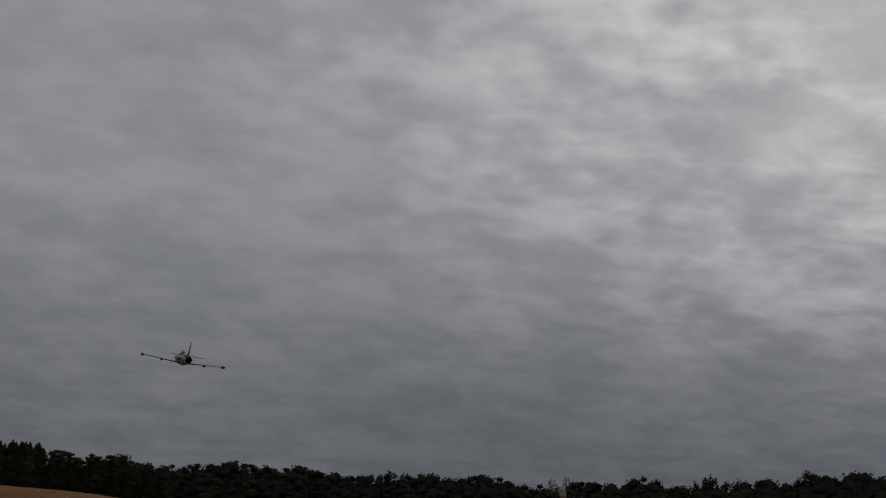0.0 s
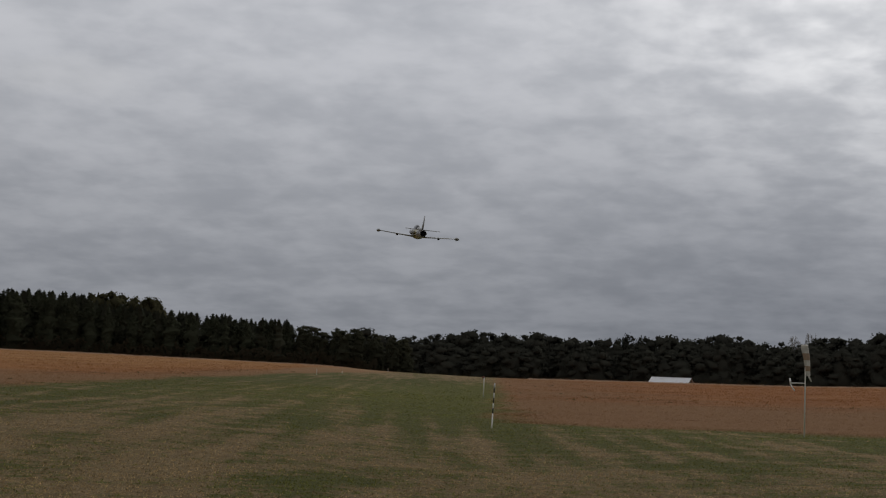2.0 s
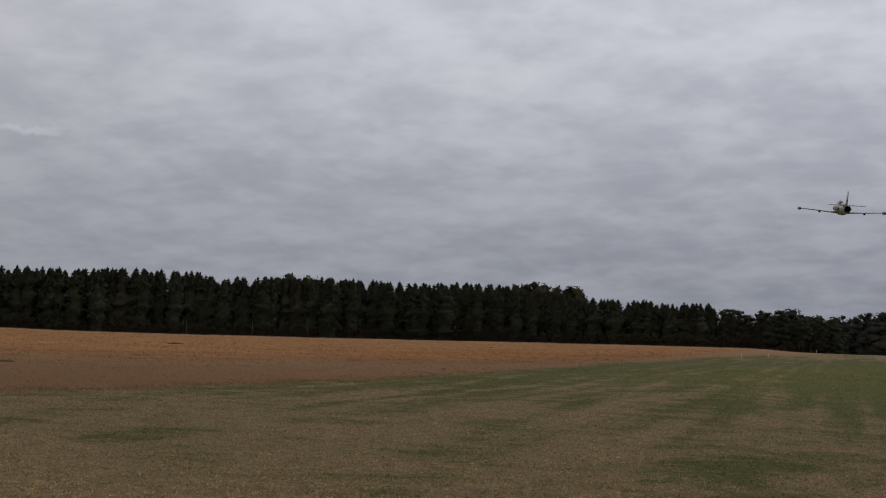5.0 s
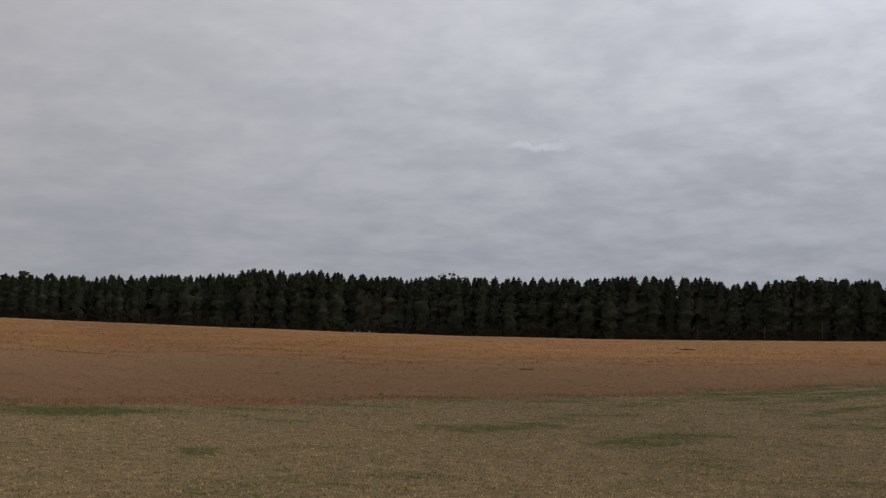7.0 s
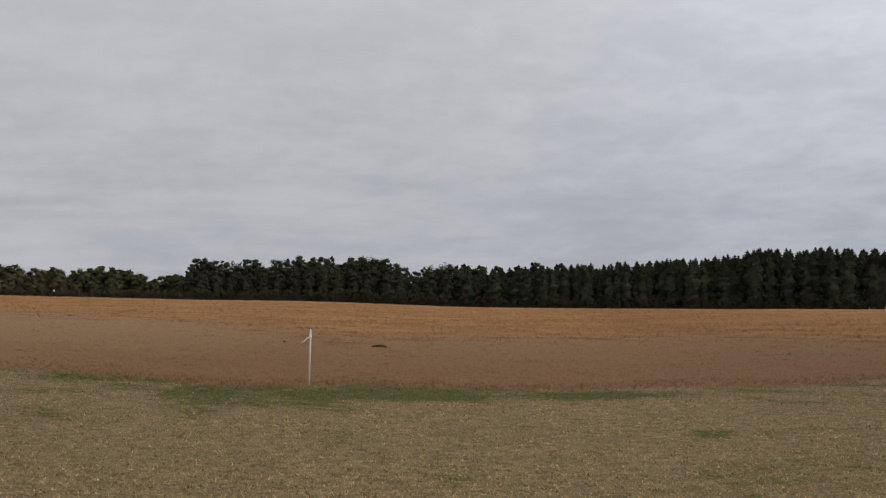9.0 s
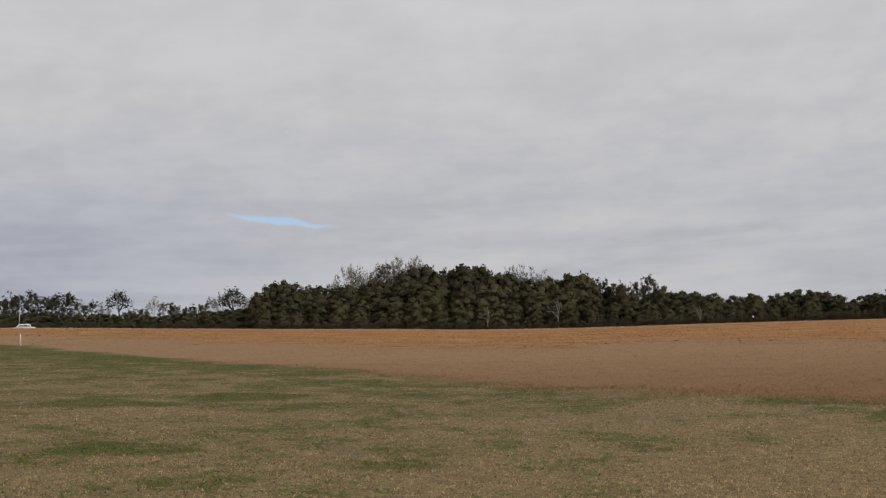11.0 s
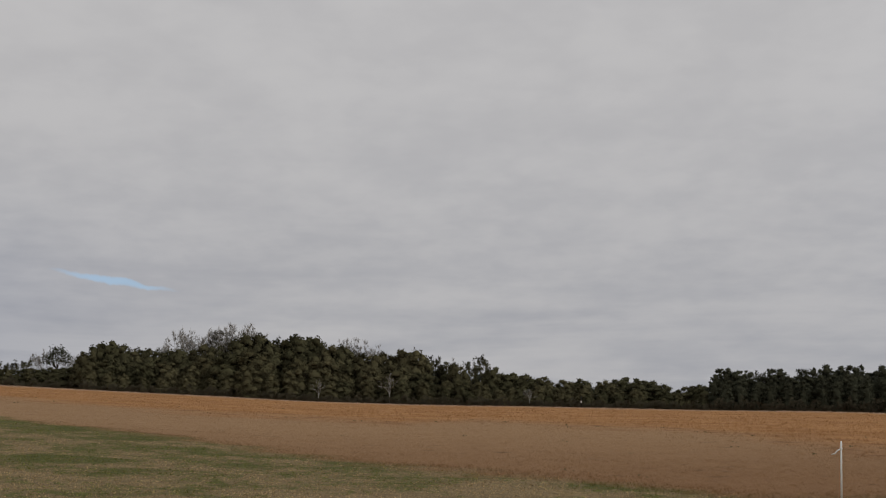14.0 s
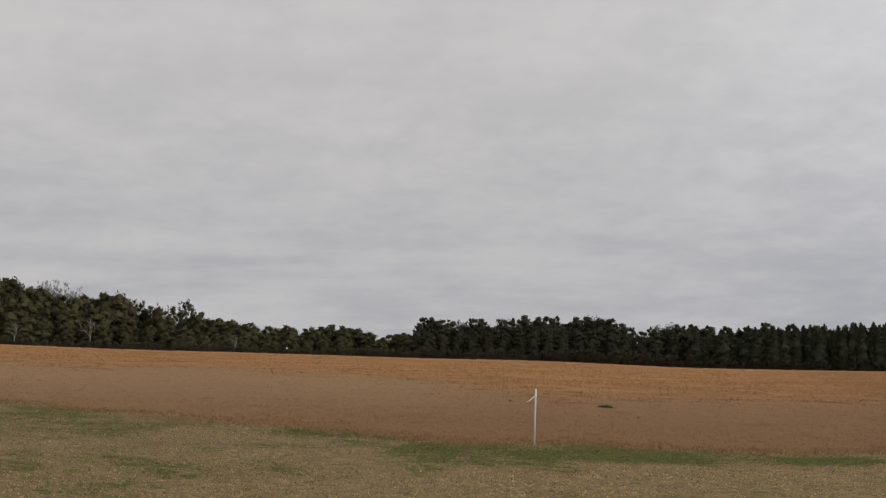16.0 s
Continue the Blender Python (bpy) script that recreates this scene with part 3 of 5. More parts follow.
def pine(seed, height=12.0, width=2.0, bare=0.03):
    """A plantation pine: straight trunk, a ragged spindle of needle clumps in whorls and a pointed leader."""
    rng = np.random.default_rng(seed)
    t = thing("pine_tree", "dark green plantation pine with a pointed crown", "pine tree", "pines along the field")
    bm = bmesh.new()
    tube(bm, [(0, 0, -0.4), (0.03, 0, height * 0.4), (0, 0.03, height * 0.985)], [0.17, 0.11, 0.02], 5, False)
    for k in range(6):
        z, a = height * rng.uniform(0.05, 0.9), rng.uniform(0, math.tau)
        out = Vector((math.cos(a), math.sin(a), 0.35)) * width * 0.5 * min(1.0, (1 - z / height) / 0.3)
        tube(bm, [(0, 0, z), tuple(out * 0.6 + Vector((0, 0, z))), tuple(out + Vector((0, 0, z + 0.1)))], [0.035, 0.02, 0.008], 3, False)
    part("trunk", bm, MAT_BARK, t)

    def girth(f):
        return width * 0.5 * np.clip((1 - f) / 0.50, 0.0, 1.0) ** 1.05

    rings, sides = 15, 8
    up = np.linspace(bare, 0.965, rings)
    a = np.arange(sides) * math.tau / sides
    r = (girth(up) * rng.uniform(0.5, 0.9, rings) + 0.02)[:, None] * rng.uniform(0.7, 1.25, (rings, sides))
    sway = rng.normal(0, 0.16, (rings, 2)) * (girth(up) / width * 2)[:, None]
    hull = np.stack([np.cos(a) * r + sway[:, :1], np.sin(a) * r + sway[:, 1:], (up * height)[:, None] + rng.normal(0, 0.12, (rings, sides))], -1).reshape(-1, 3)
    tri = []
    for k in range(rings - 1):
        p, q = k * sides + np.arange(sides), k * sides + (np.arange(sides) + 1) % sides
        tri += [np.stack([p, q, q + sides], 1), np.stack([p, q + sides, p + sides], 1)]
    m = 380
    f = np.r_[rng.uniform(bare, 0.72, m // 2), rng.uniform(0.68, 0.97, m // 2)]
    f = np.round(f * 24 + rng.normal(0, 0.22, m)) / 24 + rng.normal(0, 0.006, m)
    f = np.clip(f, bare, 0.985)
    a = rng.uniform(0, math.tau, m)
    out = girth(f) * rng.uniform(0.5, 1.25, m) * (1 + 0.25 * np.sin(3 * a + f * 40)) + rng.uniform(0, 0.06, m)
    spots = np.stack([np.cos(a) * out, np.sin(a) * out, f * height + 0.25 * out], 1)
    spots = np.r_[spots, np.stack([rng.normal(0, 0.03, 12), rng.normal(0, 0.03, 12), height * np.linspace(0.93, 0.995, 12)], 1)]
    sizes = np.r_[rng.uniform(0.30, 0.55, m) * (0.45 + 0.55 * np.clip((1 - f) / 0.3, 0, 1)), np.full(12, 0.16)]
    loose = leaves("crown", spots, sizes, MAT_PINE, rng, 2.0, -0.5)
    co = np.empty(len(loose.vertices) * 3)
    loose.vertices.foreach_get("co", co)
    bpy.data.meshes.remove(loose)
    i = np.arange(len(spots))[:, None] * 4 + len(hull)
    me = mesh_of("crown", np.concatenate([hull, co.reshape(-1, 3)]), np.concatenate(tri + [i + [0, 1, 2], i + [0, 2, 3]]).tolist(), MAT_PINE)
    me.polygons.foreach_set("use_smooth", [True] * len(me.polygons))
    me["hull"] = len(hull)
    part_mesh("crown", me, t)
    return t


def limbs(bm, rng, p, way, length, radius, depth, ends, spread=0.6, sides=5, lift=0.25, thin=0.6):
    """Forking limbs, thinner at each fork; gathers the ends."""
    mid = p + way * length * 0.5 + Vector(rng.normal(0, 0.06 * length, 3))
    end = p + way * length + Vector(rng.normal(0, 0.07 * length, 3))
    tube(bm, [p, mid, end], [radius, radius * 0.8, radius * 0.62], sides, False)
    ends.append((end, depth, way))
    if depth == 0:
        return
    for k in range(3 if rng.random() < 0.55 else 2):
        turn = Vector(rng.normal(0, spread, 3))
        w2 = (way + turn + Vector((0, 0, lift))).normalized()
        limbs(bm, rng, end, w2, length * rng.uniform(0.62, 0.82), radius * thin, depth - 1, ends, spread, max(3, sides - 1), lift, thin)


def broadleaf(seed, height, width, mat, label, category, group, lobes=28, count=1600, leaf=0.37, low=0.02, name="broadleaf_tree"):
    """A dense round-crowned tree: trunk, a few limbs and many uneven lobes of leaves."""
    rng = np.random.default_rng(seed)
    t = thing(name, label, category, group)
    bm = bmesh.new()
    tube(bm, [(0, 0, -0.4), (0.05, 0.03, height * 0.3), (0, 0, height * 0.7)], [height * 0.024, height * 0.018, height * 0.008], 6, False)
    for k in range(4):
        a = k * math.tau / 4 + rng.uniform(-0.4, 0.4)
        z, out = height * rng.uniform(0.2, 0.5), width * 0.36
        tube(bm, [(0, 0, z), (math.cos(a) * out * 0.6, math.sin(a) * out * 0.6, z + height * 0.14), (math.cos(a) * out, math.sin(a) * out, z + height * 0.25)], [height * 0.011, height * 0.008, height * 0.003], 3, False)
    u = (np.arange(lobes) + rng.uniform(0.1, 0.9, lobes)) / lobes
    a = np.arange(lobes) * 2.399 + rng.uniform(-0.5, 0.5, lobes)
    r = width * rng.uniform(0.10, 0.215, lobes) * (1.1 - 0.33 * u)
    belt = width * 0.5 * np.sqrt(np.clip(1 - ((u - 0.36) / 0.70) ** 2, 0.03, 1))
    out = np.maximum(belt - r * 0.9, 0) * rng.uniform(0.7, 1.08, lobes)
    z = height * (low + (0.97 - low) * u)
    hearts = np.stack([np.cos(a) * out, np.sin(a) * out, z], 1)
    reach = np.stack([r, r, r * rng.uniform(0.65, 0.95, lobes)], 1)
    hearts[:, 2] *= height * 0.985 / (hearts[:, 2] + reach[:, 2]).max()
    hearts = np.r_[hearts, [[0, 0, height * 0.32], [0, 0, height * 0.58]]]
    reach = np.r_[reach, [[width * 0.38, width * 0.38, height * 0.32], [width * 0.31, width * 0.31, height * 0.29]]]
    part("trunk", bm, MAT_BARK, t)
    part_mesh("crown", crown_of("crown", hearts, reach, count, leaf, mat, rng), t)
    return t


def fit_to(bm, ends, base, height, width):
    """Brings the limbs' spread to the wanted height and width; returns the scale across and up."""
    pts = np.array([tuple(e[0]) for e in ends])
    wide = np.percentile(np.hypot(pts[:, 0], pts[:, 1]), 95)
    sx, sz = width * 0.5 / wide, (height - base) / (pts[:, 2].max() - base)
    for v in bm.verts:
        if v.co.z > base:
            v.co = Vector((v.co.x * sx, v.co.y * sx, base + (v.co.z - base) * sz))
    return sx, sz


def open_tree(seed, height, width, mat, label, category="tree", stem=0.3, tuft=0.34, count=1300, leaf=0.26, first=5, twig=None, name="broadleaf_tree", group="trees along the field", depth=3):
    """A thin-crowned tree: forking limbs in sight, a tuft of leaves round each fork and sky between them."""
    rng = np.random.default_rng(seed)
    t = thing(name, label, category, group)
    bm = bmesh.new()
    ends = []
    base = height * stem
    tube(bm, [(0, 0, -0.4), (0.05, 0.03, base * 0.6), (0, 0, base)], [height * 0.02, height * 0.016, height * 0.014], 6, False)
    for k in range(first):
        a = k * math.tau / first + rng.uniform(-0.4, 0.4)
        out = rng.uniform(0.25, 1.1)
        limbs(bm, rng, Vector((0, 0, base * rng.uniform(0.8, 1.0))), Vector((math.cos(a) * out, math.sin(a) * out, 0.9)).normalized(), height * 0.27, height * 0.011, depth, ends, 0.72, 4, 0.02)
    sx, sz = fit_to(bm, ends, base, height * 0.95, width * 0.9)
    tips = np.array([tuple(e[0]) for e in ends if e[1] <= 2])
    tips = np.stack([tips[:, 0] * sx, tips[:, 1] * sx, base + (tips[:, 2] - base) * sz], 1)
    tips = tips[rng.random(len(tips)) < 0.9]
    spots = np.repeat(tips, count // len(tips) + 1, 0)
    spots = spots + rng.normal(0, tuft, spots.shape) * [1.0, 1.0, 0.7]
    part("trunk", bm, twig or MAT_BARK, t)
    part_mesh("crown", leaves("crown", spots, rng.uniform(leaf * 0.6, leaf * 1.35, len(spots)), mat, rng, 1.5), t)
    return t


def bare_tree(seed, height, width, label, twigs=10, depth=3, name="bare_tree", stem=0.3):
    """A leafless tree: a rounded fan of forking grey limbs ending in sprays of fine twigs."""
    rng = np.random.default_rng(seed)
    t = thing(name, label, "bare tree", "trees along the field")
    bm = bmesh.new()
    ends = []
    base = height * stem
    tube(bm, [(0, 0, -0.4), (0.05, 0.03, base * 0.6), (0, 0, base)], [height * 0.018, height * 0.014, height * 0.012], 6, False)
    for k in range(6):
        a = k * math.tau / 6 * 2 + rng.uniform(-0.5, 0.5)
        out = (0.12, 0.95, 0.5, 1.15, 0.3, 0.75)[k]
        limbs(bm, rng, Vector((0, 0, base * rng.uniform(0.75, 1.0))), Vector((math.cos(a) * out, math.sin(a) * out, 1.0)).normalized(), height * 0.25, height * 0.010, depth, ends, 0.42, 4, 0.06, 0.62)
    sx, sz = fit_to(bm, ends, base, height * 0.94, width * 0.92)
    part("trunk", bm, MAT_TWIG, t, "pale grey limbs")
    tips = [(np.array([e.x * sx, e.y * sx, base + (e.z - base) * sz]), np.array(w2)) for e, d, w2 in ends if d <= 1]
    p = np.repeat(np.array([q for q, _ in tips]), twigs, 0)
    way = np.repeat(np.array([w2 for _, w2 in tips]), twigs, 0) + rng.normal(0, 0.55, p.shape)
    way /= np.linalg.norm(way, axis=1)[:, None]
    long = rng.uniform(0.35, 0.95, (len(p), 1)) * height / 12
    side = np.cross(way, rng.normal(size=p.shape))
    side *= 0.036 / (np.linalg.norm(side, axis=1)[:, None] + 1e-9)
    p = p - way * long * rng.uniform(0.0, 0.5, (len(p), 1))
    verts = np.stack([p - side, p + side, p + way * long], 1).reshape(-1, 3)
    part_mesh("crown", mesh_of("crown", verts, np.arange(len(verts)).reshape(-1, 3).tolist(), MAT_TWIG), t, "fine grey twigs")
    return t


class Stand:
    """Gives copies of one kind of tree, the first of them the original."""

    def __init__(self, makers):
        self.made = [[m, None] for m in makers]

    def put(self, turn, r, height, seed, proto_height, squeeze=1.0):
        rng = random.Random(seed)
        slot = self.made[rng.randrange(len(self.made))]
        p = spot(turn, r)
        s = height / proto_height
        m = Matrix.Translation(p) @ Matrix.Rotation(rng.uniform(0, math.tau), 4, "Z") @ Matrix.Diagonal((s * squeeze, s * squeeze, s, 1))
        if slot[1] is None:
            slot[1] = slot[0]()
            slot[1].matrix_basis = m
            return slot[1]
        first = slot[1]
        keep = first.scale.copy()
        first.scale = (1, 1, 1)
        c = copy_thing(first, m)
        first.scale = keep
        return c


def tall_to(turn, r, up):
    """The height of a tree at that place whose top stands so many degrees over the eye."""
    return EYE + r * math.tan(radians(up)) - spot(turn, r).z


OAK = "round-crowned dark evergreen tree at the field's edge"
EDGE = "trees along the field"
PINES = "pines along the field"
pines = Stand([lambda s=s: pine(100 + s, 12.0, 3.3 + 0.35 * (s % 3), 0.02 + 0.01 * (s % 3)) for s in range(9)])
oaks = Stand([lambda s=s: broadleaf(200 + s, 12.0, 8.0 + 0.6 * s, MAT_OAK, OAK, "tree", EDGE) for s in range(6)])
olives = Stand([lambda s=s: broadleaf(250 + s, 12.0, 8.0 + 0.6 * s, MAT_OLIVE, "round-crowned olive-brown tree in a mixed wood", "tree", EDGE) for s in range(6)])
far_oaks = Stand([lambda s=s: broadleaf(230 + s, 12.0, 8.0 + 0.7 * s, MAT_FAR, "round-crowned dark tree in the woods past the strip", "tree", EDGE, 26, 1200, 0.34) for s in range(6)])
round_pines = Stand([lambda s=s: broadleaf(470 + s, 12.0, 5.4 + 0.4 * s, MAT_ROUND, "round-topped dark pine at the plantation's end", "pine tree", PINES, 24, 1350, 0.34, name="pine_tree") for s in range(5)])
ragged_pines = Stand([lambda s=s: open_tree(500 + s, 12.0, 5.2, MAT_ROUND, "ragged dark pine with tufts against the sky", "pine tree", 0.45, 0.42, 1100, 0.28, 5, name="pine_tree", group=PINES) for s in range(3)])
faded = Stand([lambda s=s: open_tree(300 + s, 12.0, 7.0 + s, MAT_BROWN, "half-bare tree with faded brown leaves", "tree", 0.34, 0.22, 900, 0.2, 5, MAT_TWIG) for s in range(4)])
row_oaks = Stand([lambda s=s: open_tree(370 + s, 12.0, 6.6 + 0.8 * s, MAT_OAK, "slim open-crowned tree in a thin row", "tree", 0.40, 0.25, 1250, 0.27) for s in range(4)])
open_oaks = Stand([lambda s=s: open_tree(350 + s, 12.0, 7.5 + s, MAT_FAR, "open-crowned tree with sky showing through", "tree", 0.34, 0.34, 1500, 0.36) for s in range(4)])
big_oaks = Stand([lambda: broadleaf(290, 12.0, 18.0, MAT_OLIVE, "broad domed olive-brown oak beside the barn", "tree", EDGE, 60, 4000, 0.42)])
bares = Stand([lambda s=s: bare_tree(400 + s, 12.0, 7.5, "leafless pale grey tree among darker trees") for s in range(5)])
snags = Stand([lambda s=s: bare_tree(430 + s, 12.0, 7.0, "pale forked leafless trunk before the wood", 3, 2, stem=0.4) for s in range(2)])
tall_pines = Stand([lambda s=s: open_tree(450 + s, 12.0, 5.2, MAT_ROUND, "tall pine with a long bare trunk and flat tufts", "pine tree", 0.58, 0.5, 900, 0.26, 5, name="pine_tree", depth=2) for s in range(2)])

rnd = random.Random(5)


def line(table, at):
    """The woods' outline over the eye (degrees) at a turn, from rows of turn and height."""
    return float(np.interp(at, *zip(*sorted(table))))


# ---- the pine plantation
PINE_TOP = [(10.4, 2.72), (11.6, 2.9), (13.8, 3.02), (15, 3.1), (17, 3.17), (19.3, 3.24), (20.3, 3.3), (22.6, 3.45), (23.3, 3.7), (25.3, 3.75), (27.3, 3.66), (29.8, 3.78), (33, 3.74), (34.6, 3.66), (34.9, 3.45),
            (35.2, 3.66), (35.7, 3.83), (38.7, 3.86), (41, 3.76), (43.2, 3.75), (45.6, 3.75), (47.7, 3.7), (49.9, 3.78), (51.3, 3.88), (54, 3.9), (55.8, 3.6), (57.6, 3.6), (59, 3.48), (62, 3.45), (64, 3.36), (66, 3.3)]


def deep_wood(name, label, stand, spots, squeeze=1.0):
    """The trees that stand behind the outer rows, joined."""
    verts, faces, count = [], [], 0
    crowns = []
    for maker, made in stand.made:
        me = next(c for c in made.children if c.name.startswith("crown")).data
        co = np.empty(len(me.vertices) * 3)
        me.vertices.foreach_get("co", co)
        tri = np.empty(len(me.polygons) * 3, int)
        me.polygons.foreach_get("vertices", tri)
        crowns.append((co.reshape(-1, 3), tri.reshape(-1, 3), me["hull"]))
    for here, r, height, k in spots:
        c, tri, hull = crowns[k % len(crowns)]
        a, s = k * 2.4, height / 12.0
        p = spot(here, r)
        wide = s * squeeze
        verts.append(np.stack([(c[:, 0] * math.cos(a) - c[:, 1] * math.sin(a)) * wide + p.x, (c[:, 0] * math.sin(a) + c[:, 1] * math.cos(a)) * wide + p.y, c[:, 2] * s + p.z], 1))
        keep = (c[tri[:, 0], 2] > 8.8) | (tri[:, 0] < hull)
        faces.append(tri[keep] + count)
        count += len(c)
    me = mesh_of(name, np.concatenate(verts), np.concatenate(faces).tolist(), MAT_DEEP)
    tagged(new(name, me), label, "woods", kind="stuff")


turn, behind = 10.4, []
while turn < 66.0:
    for row, r in enumerate((307, 309.5, 313, 317)):
        r += rnd.uniform(-3.0, 3.0)
        here = turn + rnd.uniform(-0.2, 0.2)
        up = line(PINE_TOP, here) - abs(rnd.gauss(0, 0.15)) - (0.03, 0.0, 0.0, 0.03)[row] + 0.13
        if turn < 15.0:
            if row < 2:
                round_pines.put(here, r, tall_to(here, r, up - 0.06), rnd.random(), 12.0, rnd.uniform(1.0, 1.4))
        elif row < 1:
            pines.put(here, r, tall_to(here, r, up), rnd.random(), 12.0, rnd.uniform(0.9, 1.45))
        else:
            behind.append((here, r, tall_to(here, r, up), rnd.randrange(1000)))
    turn += rnd.uniform(0.26, 0.38) * (1.9 if turn < 14.8 else 1.0)
deep_wood("pine_wood", "dark pine plantation behind the outer rows", pines, behind, 1.25)

# ---- the plantation's end: round-topped pines, each to its own height
ROUND_TOP = [(76.75, 3.56), (76.48, 3.78), (76.16, 3.8), (75.8, 3.71), (75.39, 3.71), (74.94, 3.72), (74.56, 3.76), (74.14, 3.76), (73.27, 3.75), (72.82, 3.79), (72.37, 3.9), (71.93, 3.82), (71.49, 3.84), (71.16, 3.88),
             (70.29, 3.82), (69.96, 3.84), (69.63, 3.88), (69.29, 3.78), (68.99, 3.76), (68.56, 3.57), (68.14, 3.39), (67.39, 3.4), (67.07, 3.52), (66.64, 3.6), (66.22, 3.53), (65.7, 3.52), (65.1, 3.46), (64.4, 3.42), (63.6, 3.4), (62.9, 3.56), (61.9, 3.5), (60.9, 3.42)]
for here, up in ROUND_TOP:
    r, up = 311 + rnd.uniform(-2, 2), up + 0.08
    (ragged_pines if here < 76 and rnd.random() < 0.3 else round_pines).put(here, r, tall_to(here, r, up), rnd.random(), 12.0, rnd.uniform(0.85, 1.15))
turn = 63.5
while turn < 76.7:
    for r, less in ((306, 0.5), (308, 0.2)):
        here = turn + rnd.uniform(-0.15, 0.15)
        up = line(ROUND_TOP, here) - less - abs(rnd.gauss(0, 0.1))
        round_pines.put(here, r, tall_to(here, r, up), rnd.random(), 12.0, rnd.uniform(1.0, 1.3))
    turn += rnd.uniform(0.5, 0.7)
behind = []
for k in range(40):
    here = 60.5 + k * 0.4
    behind.append((here, 319, tall_to(here, 319, line(ROUND_TOP, here) - rnd.uniform(0.08, 0.3)), rnd.randrange(1000)))
deep_wood("pine_wood", "dark pines behind the plantation's end", round_pines, behind, 1.3)
bares.put(73.8, 318, tall_to(73.8, 318, 3.66), 0.2, 12.0, 0.8)
# round crowns that look over the pines
for here, up, squeeze in ((22.75, 3.86, 0.9), (22.3, 3.97, 1.0), (21.75, 3.91, 0.9), (21.3, 3.8, 0.7), (20.75, 3.83, 0.8), (20.35, 3.8, 0.7), (32.8, 3.8, 0.7), (32.26, 4.0, 0.9), (31.5, 3.9, 0.9), (30.67, 3.92, 0.9), (29.9, 3.8, 0.7),
                          (46.9, 3.84, 0.7), (46.2, 4.02, 0.8), (45.7, 3.78, 0.6), (17.9, 3.3, 0.7)):
    (oaks if rnd.random() < 0.75 else open_oaks).put(here, 332 + rnd.uniform(-3, 3), tall_to(here, 332, up), rnd.random(), 12.0, squeeze)

# ---- mixed woods behind the runway's far end
FAR_TOP = [(14.98, 3.12), (14.2, 3.0), (13.79, 3.07), (12.65, 3.01), (11.96, 2.98), (11.19, 2.74), (10.3, 2.69), (9.84, 2.74), (9.21, 2.9), (8.52, 2.87), (8.07, 3.03), (7.61, 3.07), (6.92, 3.01), (6.24, 3.04), (5.44, 3.01),
           (4.87, 3.14), (4.23, 2.99), (3.46, 2.98), (2.82, 2.93), (2.14, 2.96), (0.46, 3.16), (-0.1, 3.12), (-0.54, 3.2), (-1.21, 3.12), (-1.87, 3.25), (-2.31, 3.31), (-2.76, 3.26), (-3.42, 3.17), (-4.29, 3.09),
           (-6.11, 3.33), (-6.86, 3.35), (-7.57, 3.35), (-8.45, 3.58), (-8.89, 3.66), (-9.57, 3.39), (-10.12, 3.43), (-13.16, 3.88), (-13.7, 3.85), (-14.34, 3.78), (-15.61, 4.2), (-16.24, 4.1), (-17.08, 4.36), (-17.8, 4.24)]
for here, up in FAR_TOP:
    if here < 12.6:
        r, up = 430 + rnd.uniform(-4, 4), up + 0.09
        far_oaks.put(here, r, tall_to(here, r, up), rnd.random(), 12.0, rnd.uniform(1.0, 1.35))
turn = -18.0
while turn < 12.0:
    for r, less in ((414, 0.42), (422, 0.17)):
        here = turn + rnd.uniform(-0.3, 0.3)
        up = line(FAR_TOP, here) - less - abs(rnd.gauss(0, 0.1))
        far_oaks.put(here, r + rnd.uniform(-3, 3), tall_to(here, r, up), rnd.random(), 12.0, rnd.uniform(1.1, 1.5))
    turn += rnd.uniform(0.7, 0.95)
behind = []
for k in range(60):
    here = -18.0 + k * 0.5
    behind.append((here, 442, tall_to(here, 442, line(FAR_TOP, here) - rnd.uniform(0.06, 0.22)), rnd.randrange(1000)))
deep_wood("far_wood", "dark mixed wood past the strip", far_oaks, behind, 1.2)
for here, up in ((1.81, 3.24), (1.25, 3.33), (0.91, 3.22), (-10.62, 3.7), (-10.98, 3.86), (-11.52, 4.04), (-12.01, 3.9), (-14.66, 4.08), (-15.01, 4.4), (-15.29, 4.27), (-2.1, 3.33), (4.7, 3.16)):
    open_oaks.put(here, 436, tall_to(here, 436, up), rnd.random(), 12.0, 0.6)
for here, up in ((-4.95, 3.38), (-5.2, 3.5), (-5.68, 3.6), (-7.2, 3.36)):
    bares.put(here, 441, tall_to(here, 441, up), rnd.random(), 12.0, 0.7)

# ---- broadleaved woods
WOOD_TOP = [(101.89, 4.1), (101.65, 4.44), (101.31, 4.66), (100.89, 4.8), (100.39, 4.68), (99.98, 4.48), (99.3, 4.53), (98.61, 4.49), (98.15, 4.52), (97.64, 4.51), (97.18, 4.72), (96.72, 4.68), (95.91, 4.95), (95.46, 5.17), (95.0, 5.2), (94.67, 4.94),
            (93.88, 4.98), (93.49, 5.17), (93.08, 5.08), (92.71, 5.09), (92.22, 4.75), (91.69, 4.78), (91.45, 4.56), (90.82, 4.45), (90.32, 4.4), (89.89, 4.5), (89.2, 4.59), (88.86, 4.64), (88.53, 4.49), (87.45, 3.99), (87.0, 4.04), (85.57, 3.9), (84.96, 3.6)]
